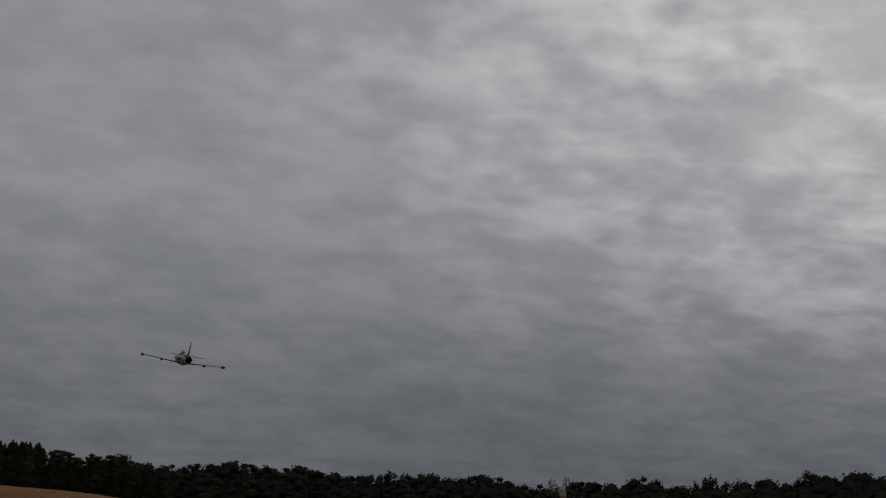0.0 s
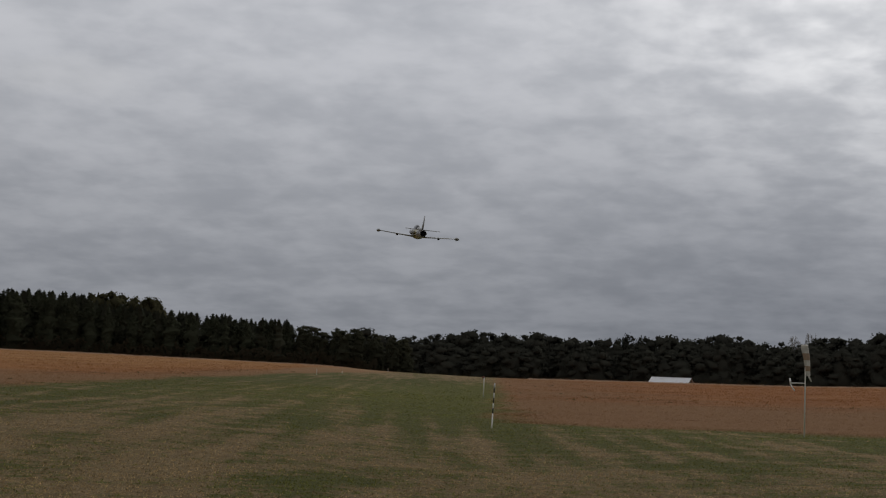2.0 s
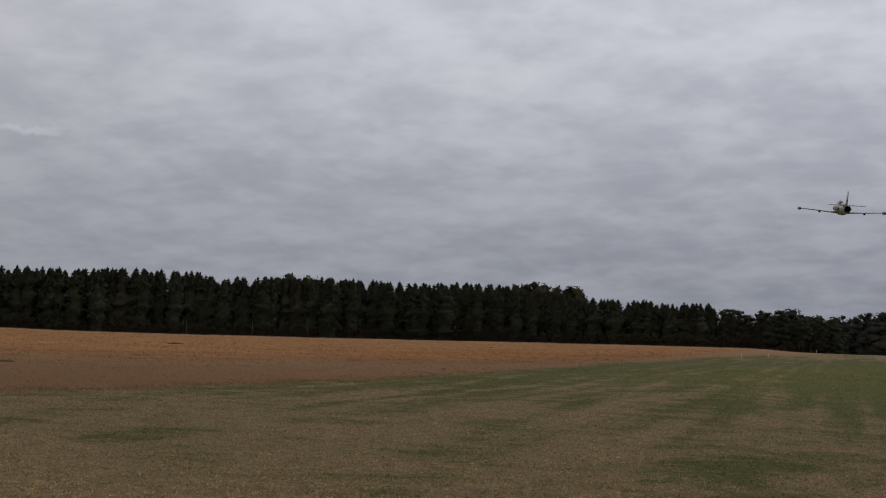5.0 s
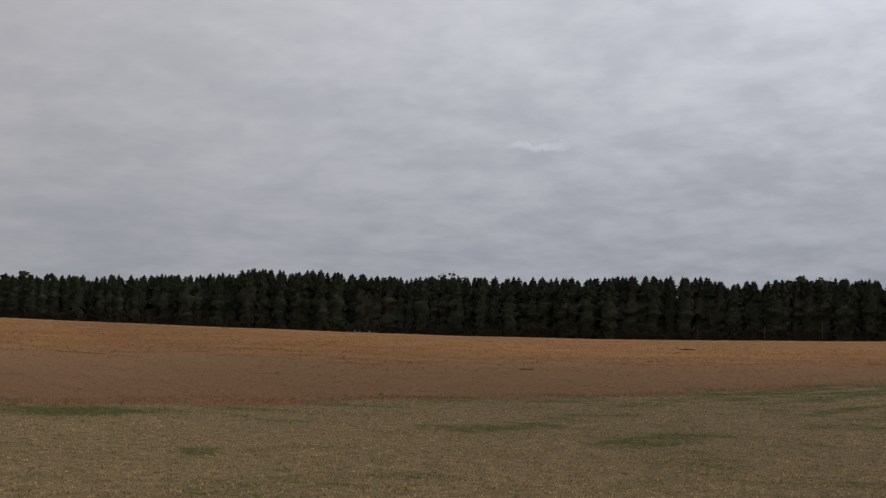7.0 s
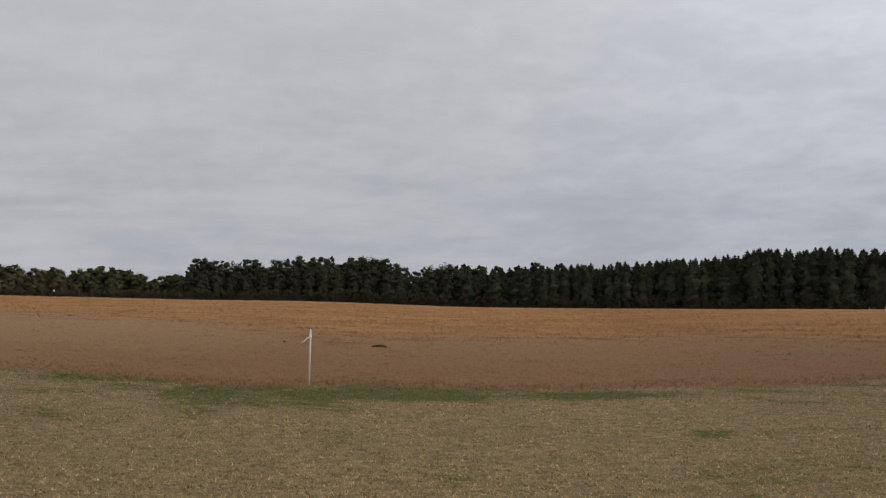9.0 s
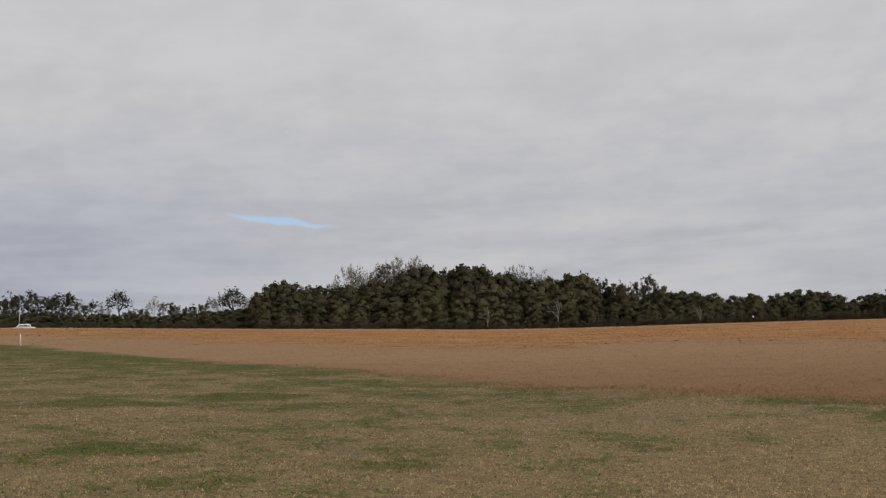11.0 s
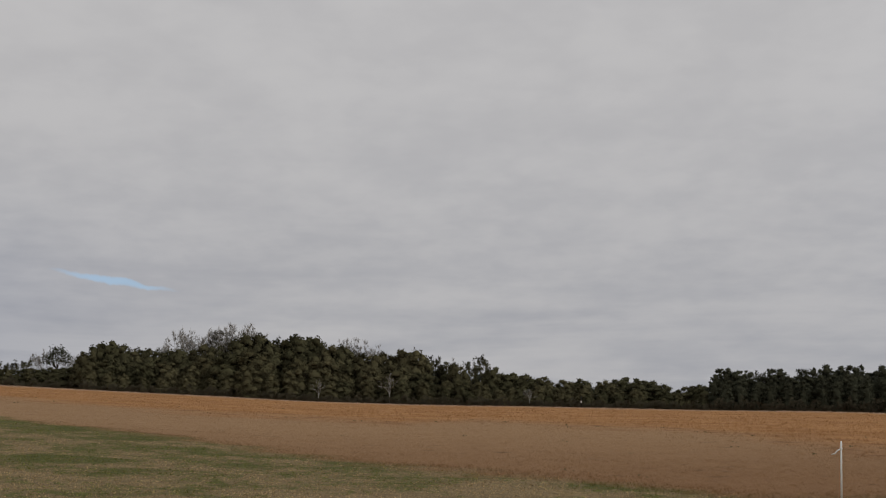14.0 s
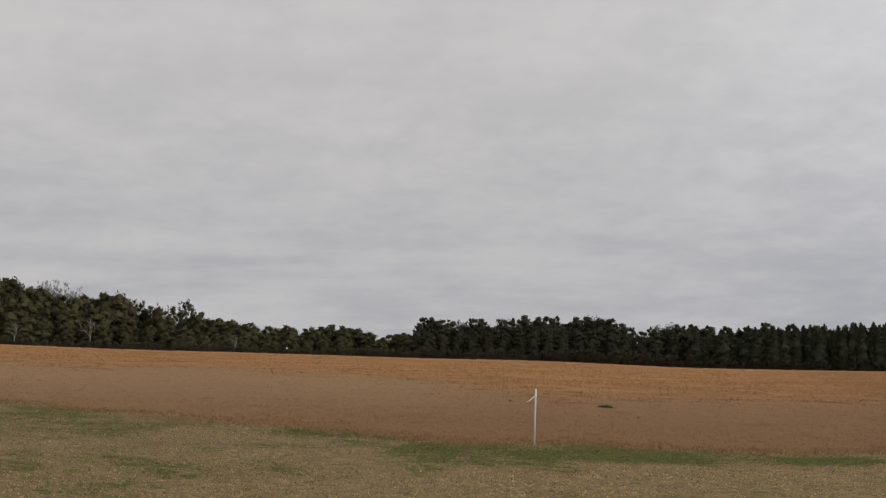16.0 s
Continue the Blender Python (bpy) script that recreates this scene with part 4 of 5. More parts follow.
LOW_TOP = [(84.96, 3.66), (84.28, 3.6), (83.59, 3.5), (82.68, 3.36), (81.99, 3.42), (81.08, 3.36), (80.39, 3.46), (79.71, 3.42), (79.25, 3.31), (78.8, 3.18), (77.89, 3.06), (77.44, 3.16), (77.1, 3.1)]
for here, up in WOOD_TOP + LOW_TOP:
    r, up = 319 + rnd.uniform(-2, 2), up + 0.08
    (olives if rnd.random() < 0.45 else oaks).put(here, r, tall_to(here, r, up), rnd.random(), 12.0, rnd.uniform(0.72, 0.95) if here > 85 else rnd.uniform(1.1, 1.5))
turn = 77.2
while turn < 102.0:
    for r, share in ((307, 0.45), (311, 0.74)):
        here = turn + rnd.uniform(-0.3, 0.3)
        rim = line(RIM_UP, here)
        up = rim + (line(WOOD_TOP if here > 85 else LOW_TOP, here) - rim) * share * rnd.uniform(0.8, 1.15)
        q = rnd.random()
        (olives if q < 0.62 else oaks).put(here, r + rnd.uniform(-1.5, 1.5), max(2.6, tall_to(here, r, up)), rnd.random(), 12.0, rnd.uniform(0.95, 1.3))
    turn += rnd.uniform(0.62, 0.9)
behind = []
for k in range(34):
    here = 77.4 + k * 0.73
    behind.append((here, 330, tall_to(here, 330, line(WOOD_TOP if here > 85 else LOW_TOP, here) - rnd.uniform(0.05, 0.3)), rnd.randrange(1000)))
deep_wood("broadleaf_wood", "dark broadleaved wood behind the outer trees", oaks, behind, 1.1)
for here, up, squeeze in ((98.6, 4.92, 0.8), (98.12, 5.37, 0.8), (97.55, 5.31, 0.8), (96.97, 5.38, 0.7), (96.6, 5.5, 0.8), (96.23, 5.61, 0.9), (95.58, 5.63, 0.9), (95.13, 5.5, 0.8), (94.77, 5.15, 0.7),
                          (91.59, 5.03, 0.7), (91.22, 5.08, 0.8), (90.77, 4.95, 0.8), (90.33, 4.81, 0.7), (87.1, 4.25, 0.6), (78.9, 3.2, 0.8)):
    bares.put(here, 326 + rnd.uniform(-2, 2), tall_to(here, 326, up + 0.16), rnd.random(), 12.0, squeeze)
for here, up in ((96.8, 5.3), (96.3, 5.4), (91.0, 4.75)):
    faded.put(here, 323, tall_to(here, 323, up + 0.1), rnd.random(), 12.0, 0.75)
for here, up in ((99.87, 4.64), (98.84, 4.6), (94.22, 5.15), (87.77, 4.42), (86.43, 4.4), (85.98, 4.46), (82.3, 3.36), (79.5, 3.33)):
    row_oaks.put(here, 321, tall_to(here, 321, up + 0.06), rnd.random(), 12.0, 0.66)
for here, up, r in ((89.75, 3.75, 304.5), (84.1, 3.1, 304.5), (92.6, 3.5, 304.5)):
    snags.put(here, r, tall_to(here, r, up), rnd.random(), 12.0, 1.2)
# ---- a thin row of trees past the woods, over a dark hedge
for here, up, kind in ((111.69, 4.3, "o"), (111.37, 4.64, "o"), (111.0, 4.64, "o"), (110.55, 4.63, "o"), (110.2, 4.4, "o"), (109.9, 4.4, "o"), (109.53, 4.55, "o"), (109.15, 4.5, "o"), (108.87, 4.27, "f"), (108.45, 4.2, "o"), (107.88, 4.12, "f"),
                       (107.3, 4.52, "p"), (106.9, 3.82, "o"), (106.33, 3.93, "o"), (105.95, 4.33, "b"), (105.5, 4.05, "o"), (105.2, 4.02, "o"), (104.99, 3.88, "f"), (104.55, 3.97, "o"), (104.1, 4.0, "o"), (103.7, 4.24, "b"), (103.3, 4.46, "b"),
                       (102.85, 4.52, "p"), (102.45, 4.38, "b"), (102.15, 4.26, "b")):
    r = 326 + rnd.uniform(-4, 4)
    {"o": row_oaks, "f": faded, "p": tall_pines, "b": bares}[kind].put(here, r, tall_to(here, r, up + 0.1), rnd.random(), 12.0, {"o": 0.9, "f": 0.9, "p": 1.2, "b": 0.9}[kind])
HEDGE = [(122, 3.95), (112.86, 3.86), (111.69, 3.87), (109.86, 3.9), (107.67, 3.76), (105.44, 3.68), (103.87, 3.76), (101.8, 3.86)]
turn = 101.8
while turn < 122.0:
    up = line(HEDGE, turn) - abs(rnd.gauss(0, 0.06))
    (oaks if rnd.random() < 0.6 else olives).put(turn, 321, tall_to(turn, 321, up), rnd.random(), 12.0, rnd.uniform(1.3, 1.8))
    turn += rnd.uniform(0.32, 0.5)
big_oaks.put(114.25, 328, tall_to(114.25, 328, 5.02), 0.3, 12.0)
for here, up, squeeze in ((116.9, 4.4, 1.2), (118.6, 4.6, 1.2), (120.5, 4.3, 1.2)):
    olives.put(here, 330, tall_to(here, 330, up), rnd.random(), 12.0, squeeze)


# ---- scrub that closes the foot of the woods
def undergrowth():
    rng = np.random.default_rng(77)
    k = 56000
    turns = rng.uniform(-18, 122, k)
    tall = np.interp(turns, [-18, 11, 12, 76, 77, 100, 103, 122], [4, 4, 3.6, 3.6, 2.4, 2.6, 3.0, 3.0])
    r = np.where(turns < 11.5, rng.uniform(405, 412, k), np.where(turns > 102, rng.uniform(314, 318, k), rng.uniform(302.5, 305, k)))
    a = np.radians(turns)
    x, y = -r * np.sin(a), r * np.cos(a)
    lump = 0.7 + 0.3 * np.sin(turns * 7.3 + 2 * np.sin(turns * 2.9)) * np.sin(turns * 3.7 + 1)
    z = ground(x, y) + rng.random(k) ** 1.2 * tall * lump + 0.05
    me = leaves("undergrowth", np.stack([x, y, z], 1), rng.uniform(0.22, 0.5, k), MAT_BRUSH, rng, 1.4)
    tagged(new("undergrowth", me), "dark tangled scrub at the foot of the woods", "undergrowth", kind="stuff")


undergrowth()


# ---------------------------------------------------------------- grass
def tufts(name, label, k, near, far, keep, height, width, blades, mat, seed, flat=0.6, grow=0.0):
    """Loose blades in small tufts, scattered over the part of the ground that keep() picks."""
    rng = np.random.default_rng(seed)
    a = np.radians(rng.uniform(-17, 121, k))
    r = np.exp(rng.uniform(math.log(near), math.log(far), k))
    x, y = -r * np.sin(a), r * np.cos(a)
    ok = keep(x, y, rng)
    x, y, r = x[ok], y[ok], r[ok]
    k = len(x)
    size = 1 + grow * r / 100
    x, y, r, size = (np.repeat(v, blades) for v in (x, y, r, size))
    m = len(x)
    spread = width * 2.5 * size
    x, y = x + rng.normal(0, 1, m) * spread, y + rng.normal(0, 1, m) * spread
    z = ground(x, y) - 0.01
    h = height * size * rng.uniform(0.45, 1.2, m)
    w2 = width * size * rng.uniform(0.6, 1.2, m) * 0.5
    b = rng.uniform(0, math.tau, m)
    lean = rng.uniform(0, math.tau, m)
    off = h * flat * rng.uniform(0.2, 1.3, m)
    p = np.stack([x - np.cos(b) * w2, y - np.sin(b) * w2, z], 1)
    q = np.stack([x + np.cos(b) * w2, y + np.sin(b) * w2, z], 1)
    t = np.stack([x + np.cos(lean) * off, y + np.sin(lean) * off, z + h], 1)
    me = mesh_of(name, np.stack([p, q, t], 1).reshape(-1, 3), np.arange(m * 3).reshape(-1, 3).tolist(), mat)
    tagged(new(name, me), label, "grass", kind="stuff")


def turf(k, near, far, height, width, blades, seed):
    """Short tufts of blades that share a root, thick near the middle of the strip and out to the fields."""
    rng = np.random.default_rng(seed)
    a = np.radians(rng.uniform(-17, 121, k))
    r = np.exp(rng.uniform(math.log(near), math.log(far), k))
    x, y = -r * np.sin(a), r * np.cos(a)
    ok = field_depth(x, y) < rng.normal(0, 0.7, k)
    x, y, r = x[ok], y[ok], r[ok]
    m = len(x)
    size = (1 + 0.008 * r) * rng.uniform(0.6, 1.3, m)
    root = np.stack([x, y, ground(x, y) - 0.006], 1)
    verts, faces = [root], []
    for k in range(blades):
        b = rng.uniform(0, math.tau, m)
        lean = rng.uniform(0, math.tau, m)
        w2, h = width * size * rng.uniform(0.6, 1.2, m), height * size * rng.uniform(0.5, 1.2, m)
        off = h * rng.uniform(0.1, 1.3, m)
        verts.append(root + np.stack([np.cos(b) * w2, np.sin(b) * w2, 0 * w2], 1))
        verts.append(root + np.stack([np.cos(b) * w2 * 0.5 + np.cos(lean) * off, np.sin(b) * w2 * 0.5 + np.sin(lean) * off, h], 1))
        i = np.arange(m)
        faces.append(np.stack([i, i + m * (2 * k + 1), i + m * (2 * k + 2)], 1))
    me = mesh_of("turf_grass", np.concatenate(verts), np.concatenate(faces).tolist(), MAT_TURF)
    tagged(new("turf_grass", me), "short straw-coloured winter turf in tufts", "grass", kind="stuff")


turf(340000, 9.5, 85, 0.024, 0.020, 2, 11)
tufts("stubble_grass", "low brown field grass", 70000, 24, 130, lambda x, y, g: (field_depth(x, y) > g.normal(0, 0.7, len(x))) & (sedge_depth(x, y) < g.normal(2, 4, len(x))), 0.035, 0.016, 3, MAT_STUBBLE, 12, 2.2, 0.8)
tufts("sedge_grass", "standing orange broom sedge", 62000, 45, 295, lambda x, y, g: sedge_depth(x, y) > g.normal(2, 12, len(x)), 0.085, 0.030, 3, MAT_SEDGE, 13, 1.3, 0.5)


tufts("field_margin", "taller brown grass where the field meets the turf", 330000, 22, 62, lambda x, y, g: np.abs(field_depth(x, y) - g.normal(0.5, 0.6, len(x))) < 0.2, 0.058, 0.013, 4, MAT_MARGIN, 15, 1.1, 0.5)
# the crest's rim light, put into the pale colour of these blades
tufts("sedge_fringe", "sedge along the rise, paled for its rim light", 18000, 258, 284, lambda x, y, g: sedge_depth(x, y) > 0, 0.09, 0.03, 3, MAT_FRINGE, 14, 0.5, 0.6)


# ---------------------------------------------------------------- posts on the field
def post(turn, r, height, radius, name, label, mat=None, category="post", group=""):
    t = thing(name, label, category, group)
    bm = bmesh.new()
    tube(bm, [(0, 0, -0.15), (0, 0, height * 0.97), (0, 0, height)], [radius, radius, radius * 0.7], 10)
    part("shaft", bm, mat or MAT_WHITE, t)
    t.location = spot(turn, r)
    return t


def white_post():
    t = post(72.08, 26.1, 1.03, 0.016, "marker_post", "white plastic pipe marker post with a strip of tape", None, "marker post")
    side = Vector((-math.cos(radians(72.08)), -math.sin(radians(72.08)), 0))
    bm = bmesh.new()
    pts = [Vector((0, 0, 0.90)), side * 0.06 + Vector((0, 0, 0.865)), side * 0.11 + Vector((0, 0, 0.81)), side * 0.165 + Vector((0, 0, 0.79))]
    tube(bm, pts, [0.012, 0.012, 0.011, 0.009], 6)
    part("tape", bm, MAT_WHITE, t, "white tape tail")
    bm = bmesh.new()
    tube(bm, [(0, 0, 0.885), (0, 0, 0.915)], [0.023, 0.023], 10)
    part("tape_knot", bm, MAT_WHITE, t)
    lean = Matrix.Rotation(radians(1.7), 4, Vector((-math.sin(radians(72.08)), math.cos(radians(72.08)), 0)))
    t.matrix_basis = Matrix.Translation(spot(72.06, 26.1)) @ lean


white_post()


def striped_post():
    t = thing("striped_post", "black and white banded pipe marker post", "marker post")
    z = 0.0
    for k, (long, dark) in enumerate(((0.42, 0), (0.15, 1), (0.14, 0), (0.15, 1), (0.14, 0), (0.15, 1), (0.13, 0))):
        bm = bmesh.new()
        tube(bm, [(0, 0, z - (0.15 if k == 0 else 0)), (0, 0, z + long)], [0.018, 0.018], 10)
        part("band", bm, MAT_BLACK if dark else MAT_WHITE, t, "black band" if dark else "white band")
        z += long
    t.matrix_basis = Matrix.Translation(spot(6.76, 40.6)) @ Matrix.Rotation(radians(1.5), 4, "Y")


striped_post()


def capped_post():
    t = post(7.15, 88, 1.18, 0.032, "marker_post", "thin white marker post with a dull red cap", None, "marker post")
    bm = bmesh.new()
    tube(bm, [(0.02, 0, 1.15), (-0.06, 0, 1.17), (-0.14, 0, 1.16)], [0.05, 0.055, 0.035], 8)
    part("cap", bm, plain("dull_red_plastic", (0.30, 0.10, 0.06), 0.6), t, "dull red cap")


capped_post()
post(111.05, 94.3, 0.74, 0.032, "marker_post", "short stout white marker post on the strip's margin", None, "marker post")
for here, r, h in ((13.9, 131.7, 0.5), (12.88, 160, 0.32), (11.04, 278, 0.6), (49.86, 281, 0.55), (49.66, 281, 0.5), (49.27, 281, 0.6)):
    post(here, r, h, 0.022 if r < 200 else 0.035, "stake", "small pale stake at the field's edge", MAT_POLE, "stake", "stakes on the field")

for here, h in ((36.1, 3.4), (33.5, 3.2), (31.3, 4.2)):
    post(here, 301, h, 0.045, "tree_trunk", "slim grey dead trunk before the pine plantation", MAT_SNAG, "tree trunk", "dead trunks before the pines")


# ---------------------------------------------------------------- windsock
MAT_SOCK_WHITE = plain("faded_white_nylon", (0.62, 0.60, 0.54), 0.8, wear=0.25, scale=12)
MAT_SOCK_TAN = plain("faded_orange_nylon", (0.40, 0.29, 0.20), 0.8, wear=0.25, scale=12)


def windsock():
    t = thing("windsock", "limp faded windsock on a thin pole with a wind vane arm", "windsock")
    a = radians(-5.5)
    left = Vector((-math.cos(a), -math.sin(a), 0))
    bm = bmesh.new()
    tube(bm, [(0, 0, -0.2), (0, 0, 2.66), (0, 0, 2.69)], [0.021, 0.019, 0.012], 10)
    part("pole", bm, MAT_POLE, t)
    # the limp sock, in bands
    levels = [(2.66, 0.095, 0.03), (2.60, 0.105, 0.025), (2.42, 0.098, 0.0), (2.22, 0.088, -0.03), (2.05, 0.078, -0.06), (1.90, 0.07, -0.075), (1.76, 0.052, -0.09)]
    for k in range(6):
        bm = bmesh.new()
        rings = []
        for z, r, shift in (levels[k], tuple((p + q) / 2 for p, q in zip(levels[k], levels[k + 1])), levels[k + 1]):
            c = left * shift
            rings.append([bm.verts.new((c.x + math.cos(q * math.tau / 16) * r * (1 + 0.14 * math.sin(3 * q * math.tau / 16 + z * 9)), c.y + math.sin(q * math.tau / 16) * r * 0.6 * (1 + 0.14 * math.cos(5 * q * math.tau / 16 + z * 7)), z)) for q in range(16)])
        for p, q in zip(rings, rings[1:]):
            for i in range(16):
                bm.faces.new((p[i], q[i], q[(i + 1) % 16], p[(i + 1) % 16])).smooth = True
        part("sock_band", bm, MAT_SOCK_TAN if k in (2, 4) else MAT_SOCK_WHITE, t, "faded tan band" if k in (2, 4) else "dull white band")
    bm = bmesh.new()
    bmesh.ops.create_cone(bm, cap_ends=False, segments=24, radius1=0.1, radius2=0.1, depth=0.03, matrix=Matrix.Translation(left * 0.03 + Vector((0, 0, 2.655))))
    part("hoop", bm, MAT_POLE, t)
    bm = bmesh.new()
    tube(bm, [left * -0.09 + Vector((0, 0, 1.78)), left * -0.135 + Vector((0, 0, 1.68)), left * -0.18 + Vector((0, 0, 1.60))], [0.03, 0.025, 0.02], 6)
    part("streamer", bm, MAT_SOCK_WHITE, t)
    bm = bmesh.new()
    tube(bm, [Vector((0, 0, 1.55)), left * 0.42 + Vector((0, 0, 1.54))], [0.014, 0.014], 8)
    part("arm", bm, MAT_WHITE, t)
    bm = bmesh.new()
    tube(bm, [left * 0.42 + Vector((0, 0, 1.52)), left * 0.435 + Vector((0, 0, 1.68))], [0.02, 0.026], 8)
    part("vane", bm, MAT_WHITE, t)
    bm = bmesh.new()
    tube(bm, [left * 0.42 + Vector((0, 0, 1.52)), left * 0.36 + Vector((0, 0, 1.41)), left * 0.29 + Vector((0, 0, 1.32))], [0.014, 0.018, 0.02], 8)
    part("tail", bm, MAT_WHITE, t)
    t.location = spot(-5.5, 42.7)


windsock()


# ---------------------------------------------------------------- farm buildings and vehicle beyond the rim
def box(bm, x0, x1, y0, y1, z0, z1):
    v = [bm.verts.new(p) for p in ((x0, y0, z0), (x1, y0, z0), (x1, y1, z0), (x0, y1, z0), (x0, y0, z1), (x1, y0, z1), (x1, y1, z1), (x0, y1, z1))]
    for f in ((0, 3, 2, 1), (4, 5, 6, 7), (0, 1, 5, 4), (1, 2, 6, 5), (2, 3, 7, 6), (3, 0, 4, 7)):
        bm.faces.new([v[i] for i in f])
    return bm


def corrugated(name, colour, worn):
    m, n = material(name)
    at = n.add("ShaderNodeTexCoord").outputs["Object"]
    ribs = n.math("SINE", n.math("MULTIPLY", n.add("ShaderNodeSeparateXYZ", {0: at}).outputs[0], 31.0))
    rust = n.noise(at, 0.8, 5.0, 0.6)
    finish(n, n.mix(n.span(rust, 0.5, 0.75), rgb(*colour), rgb(*worn)), 0.5, ribs, 0.5, 0.02)
    return m


MAT_ROOF = corrugated("white_metal_roof", (0.74, 0.76, 0.79), (0.58, 0.58, 0.58))
MAT_GREY_ROOF = corrugated("grey_metal_roof", (0.33, 0.34, 0.35), (0.26, 0.24, 0.22))
MAT_SIDING = plain("beige_siding", (0.42, 0.40, 0.36), 0.8, wear=0.2, scale=1.0)
MAT_PLANK = plain("brown_planks", (0.16, 0.12, 0.09), 0.85, wear=0.3, scale=1.5)
MAT_DARK = plain("dark_interior", (0.03, 0.03, 0.03), 0.9)
MAT_CAR = plain("white_car_paint", (0.78, 0.79, 0.80), 0.3, wear=0.06)
MAT_GLASS = plain("dark_glass", (0.02, 0.025, 0.03), 0.08, wear=0.1)
MAT_TYRE = plain("tyre_rubber", (0.03, 0.03, 0.03), 0.85)


def shed(name, label, half_long, half_deep, eave, ridge, roof_mat, open_front, siding):
    """A gabled shed; its long side faces -y."""
    t = thing(name, label, "shed")
    L, W2 = half_long, half_deep
    for x in (-L + 0.3, L - 0.3):
        bm = bmesh.new()
        pts = [(-W2 + 0.3, -0.6), (W2 - 0.3, -0.6), (W2 - 0.3, eave), (0, ridge - 0.12), (-W2 + 0.3, eave)]
        a = [bm.verts.new((x - 0.08, y, z)) for y, z in pts]
        b = [bm.verts.new((x + 0.08, y, z)) for y, z in pts]
        bm.faces.new(a[::-1])
        bm.faces.new(b)
        for i in range(5):
            bm.faces.new((a[i], a[(i + 1) % 5], b[(i + 1) % 5], b[i]))
        part("gable_wall", bm, siding, t)
    part("back_wall", box(bmesh.new(), -L + 0.38, L - 0.38, W2 - 0.46, W2 - 0.32, -0.6, eave), siding, t)
    if open_front:
        for k in range(4):
            x = -L + 1.2 + k * (2 * L - 2.4) / 3
            part("column", box(bmesh.new(), x - 0.1, x + 0.1, -W2 + 0.3, -W2 + 0.5, -0.6, eave), siding, t)
        part("front_wall", box(bmesh.new(), L - 2.6, L - 0.4, -W2 + 0.3, -W2 + 0.44, -0.6, eave), siding, t)
    else:
        part("front_wall", box(bmesh.new(), -L + 0.38, L - 0.38, -W2 + 0.32, -W2 + 0.46, -0.6, eave), siding, t)
    slope = math.atan2(ridge - eave, W2)
    for side in (-1, 1):
        bm = box(bmesh.new(), -L, L, 0, math.hypot(W2, ridge - eave) + 0.25, -0.05, 0.0)
        turn_to = Matrix.Translation((0, 0, ridge)) @ Matrix.Rotation(math.pi if side < 0 else 0, 4, "Z") @ Matrix.Rotation(-slope, 4, "X")
        bm.transform(turn_to)
        part("roof_slope", bm, roof_mat, t)
    part("ridge_cap", box(bmesh.new(), -L - 0.03, L + 0.03, -0.16, 0.16, ridge - 0.02, ridge + 0.05), roof_mat, t)
    return t


barn = shed("hay_shed", "low shed with a white metal roof behind the rise", 5.6, 3.6, 2.15, 3.75, MAT_ROOF, False, MAT_PLANK)
barn.matrix_basis = Matrix.Translation(spot(-0.33, 395)) @ Matrix.Rotation(radians(-0.33 - 14), 4, "Z")
barn = shed("open_barn", "grey-roofed barn with pale gable and open front", 7.0, 3.2, 2.1, 3.3, MAT_GREY_ROOF, True, MAT_SIDING)
barn.matrix_basis = Matrix.Translation(spot(115.12, 311)) @ Matrix.Rotation(radians(115.12 - 18), 4, "Z")


def loft(bm, sections, close=True):
    """Skin over rings of points of equal count."""
    rings = [[bm.verts.new(p) for p in ring] for ring in sections]
    m = len(rings[0])
    for a, b in zip(rings, rings[1:]):
        for i in range(m):
            bm.faces.new((a[i], a[(i + 1) % m], b[(i + 1) % m], b[i])).smooth = True
    if close:
        bm.faces.new(rings[0][::-1])
        bm.faces.new(rings[-1])
    return bm


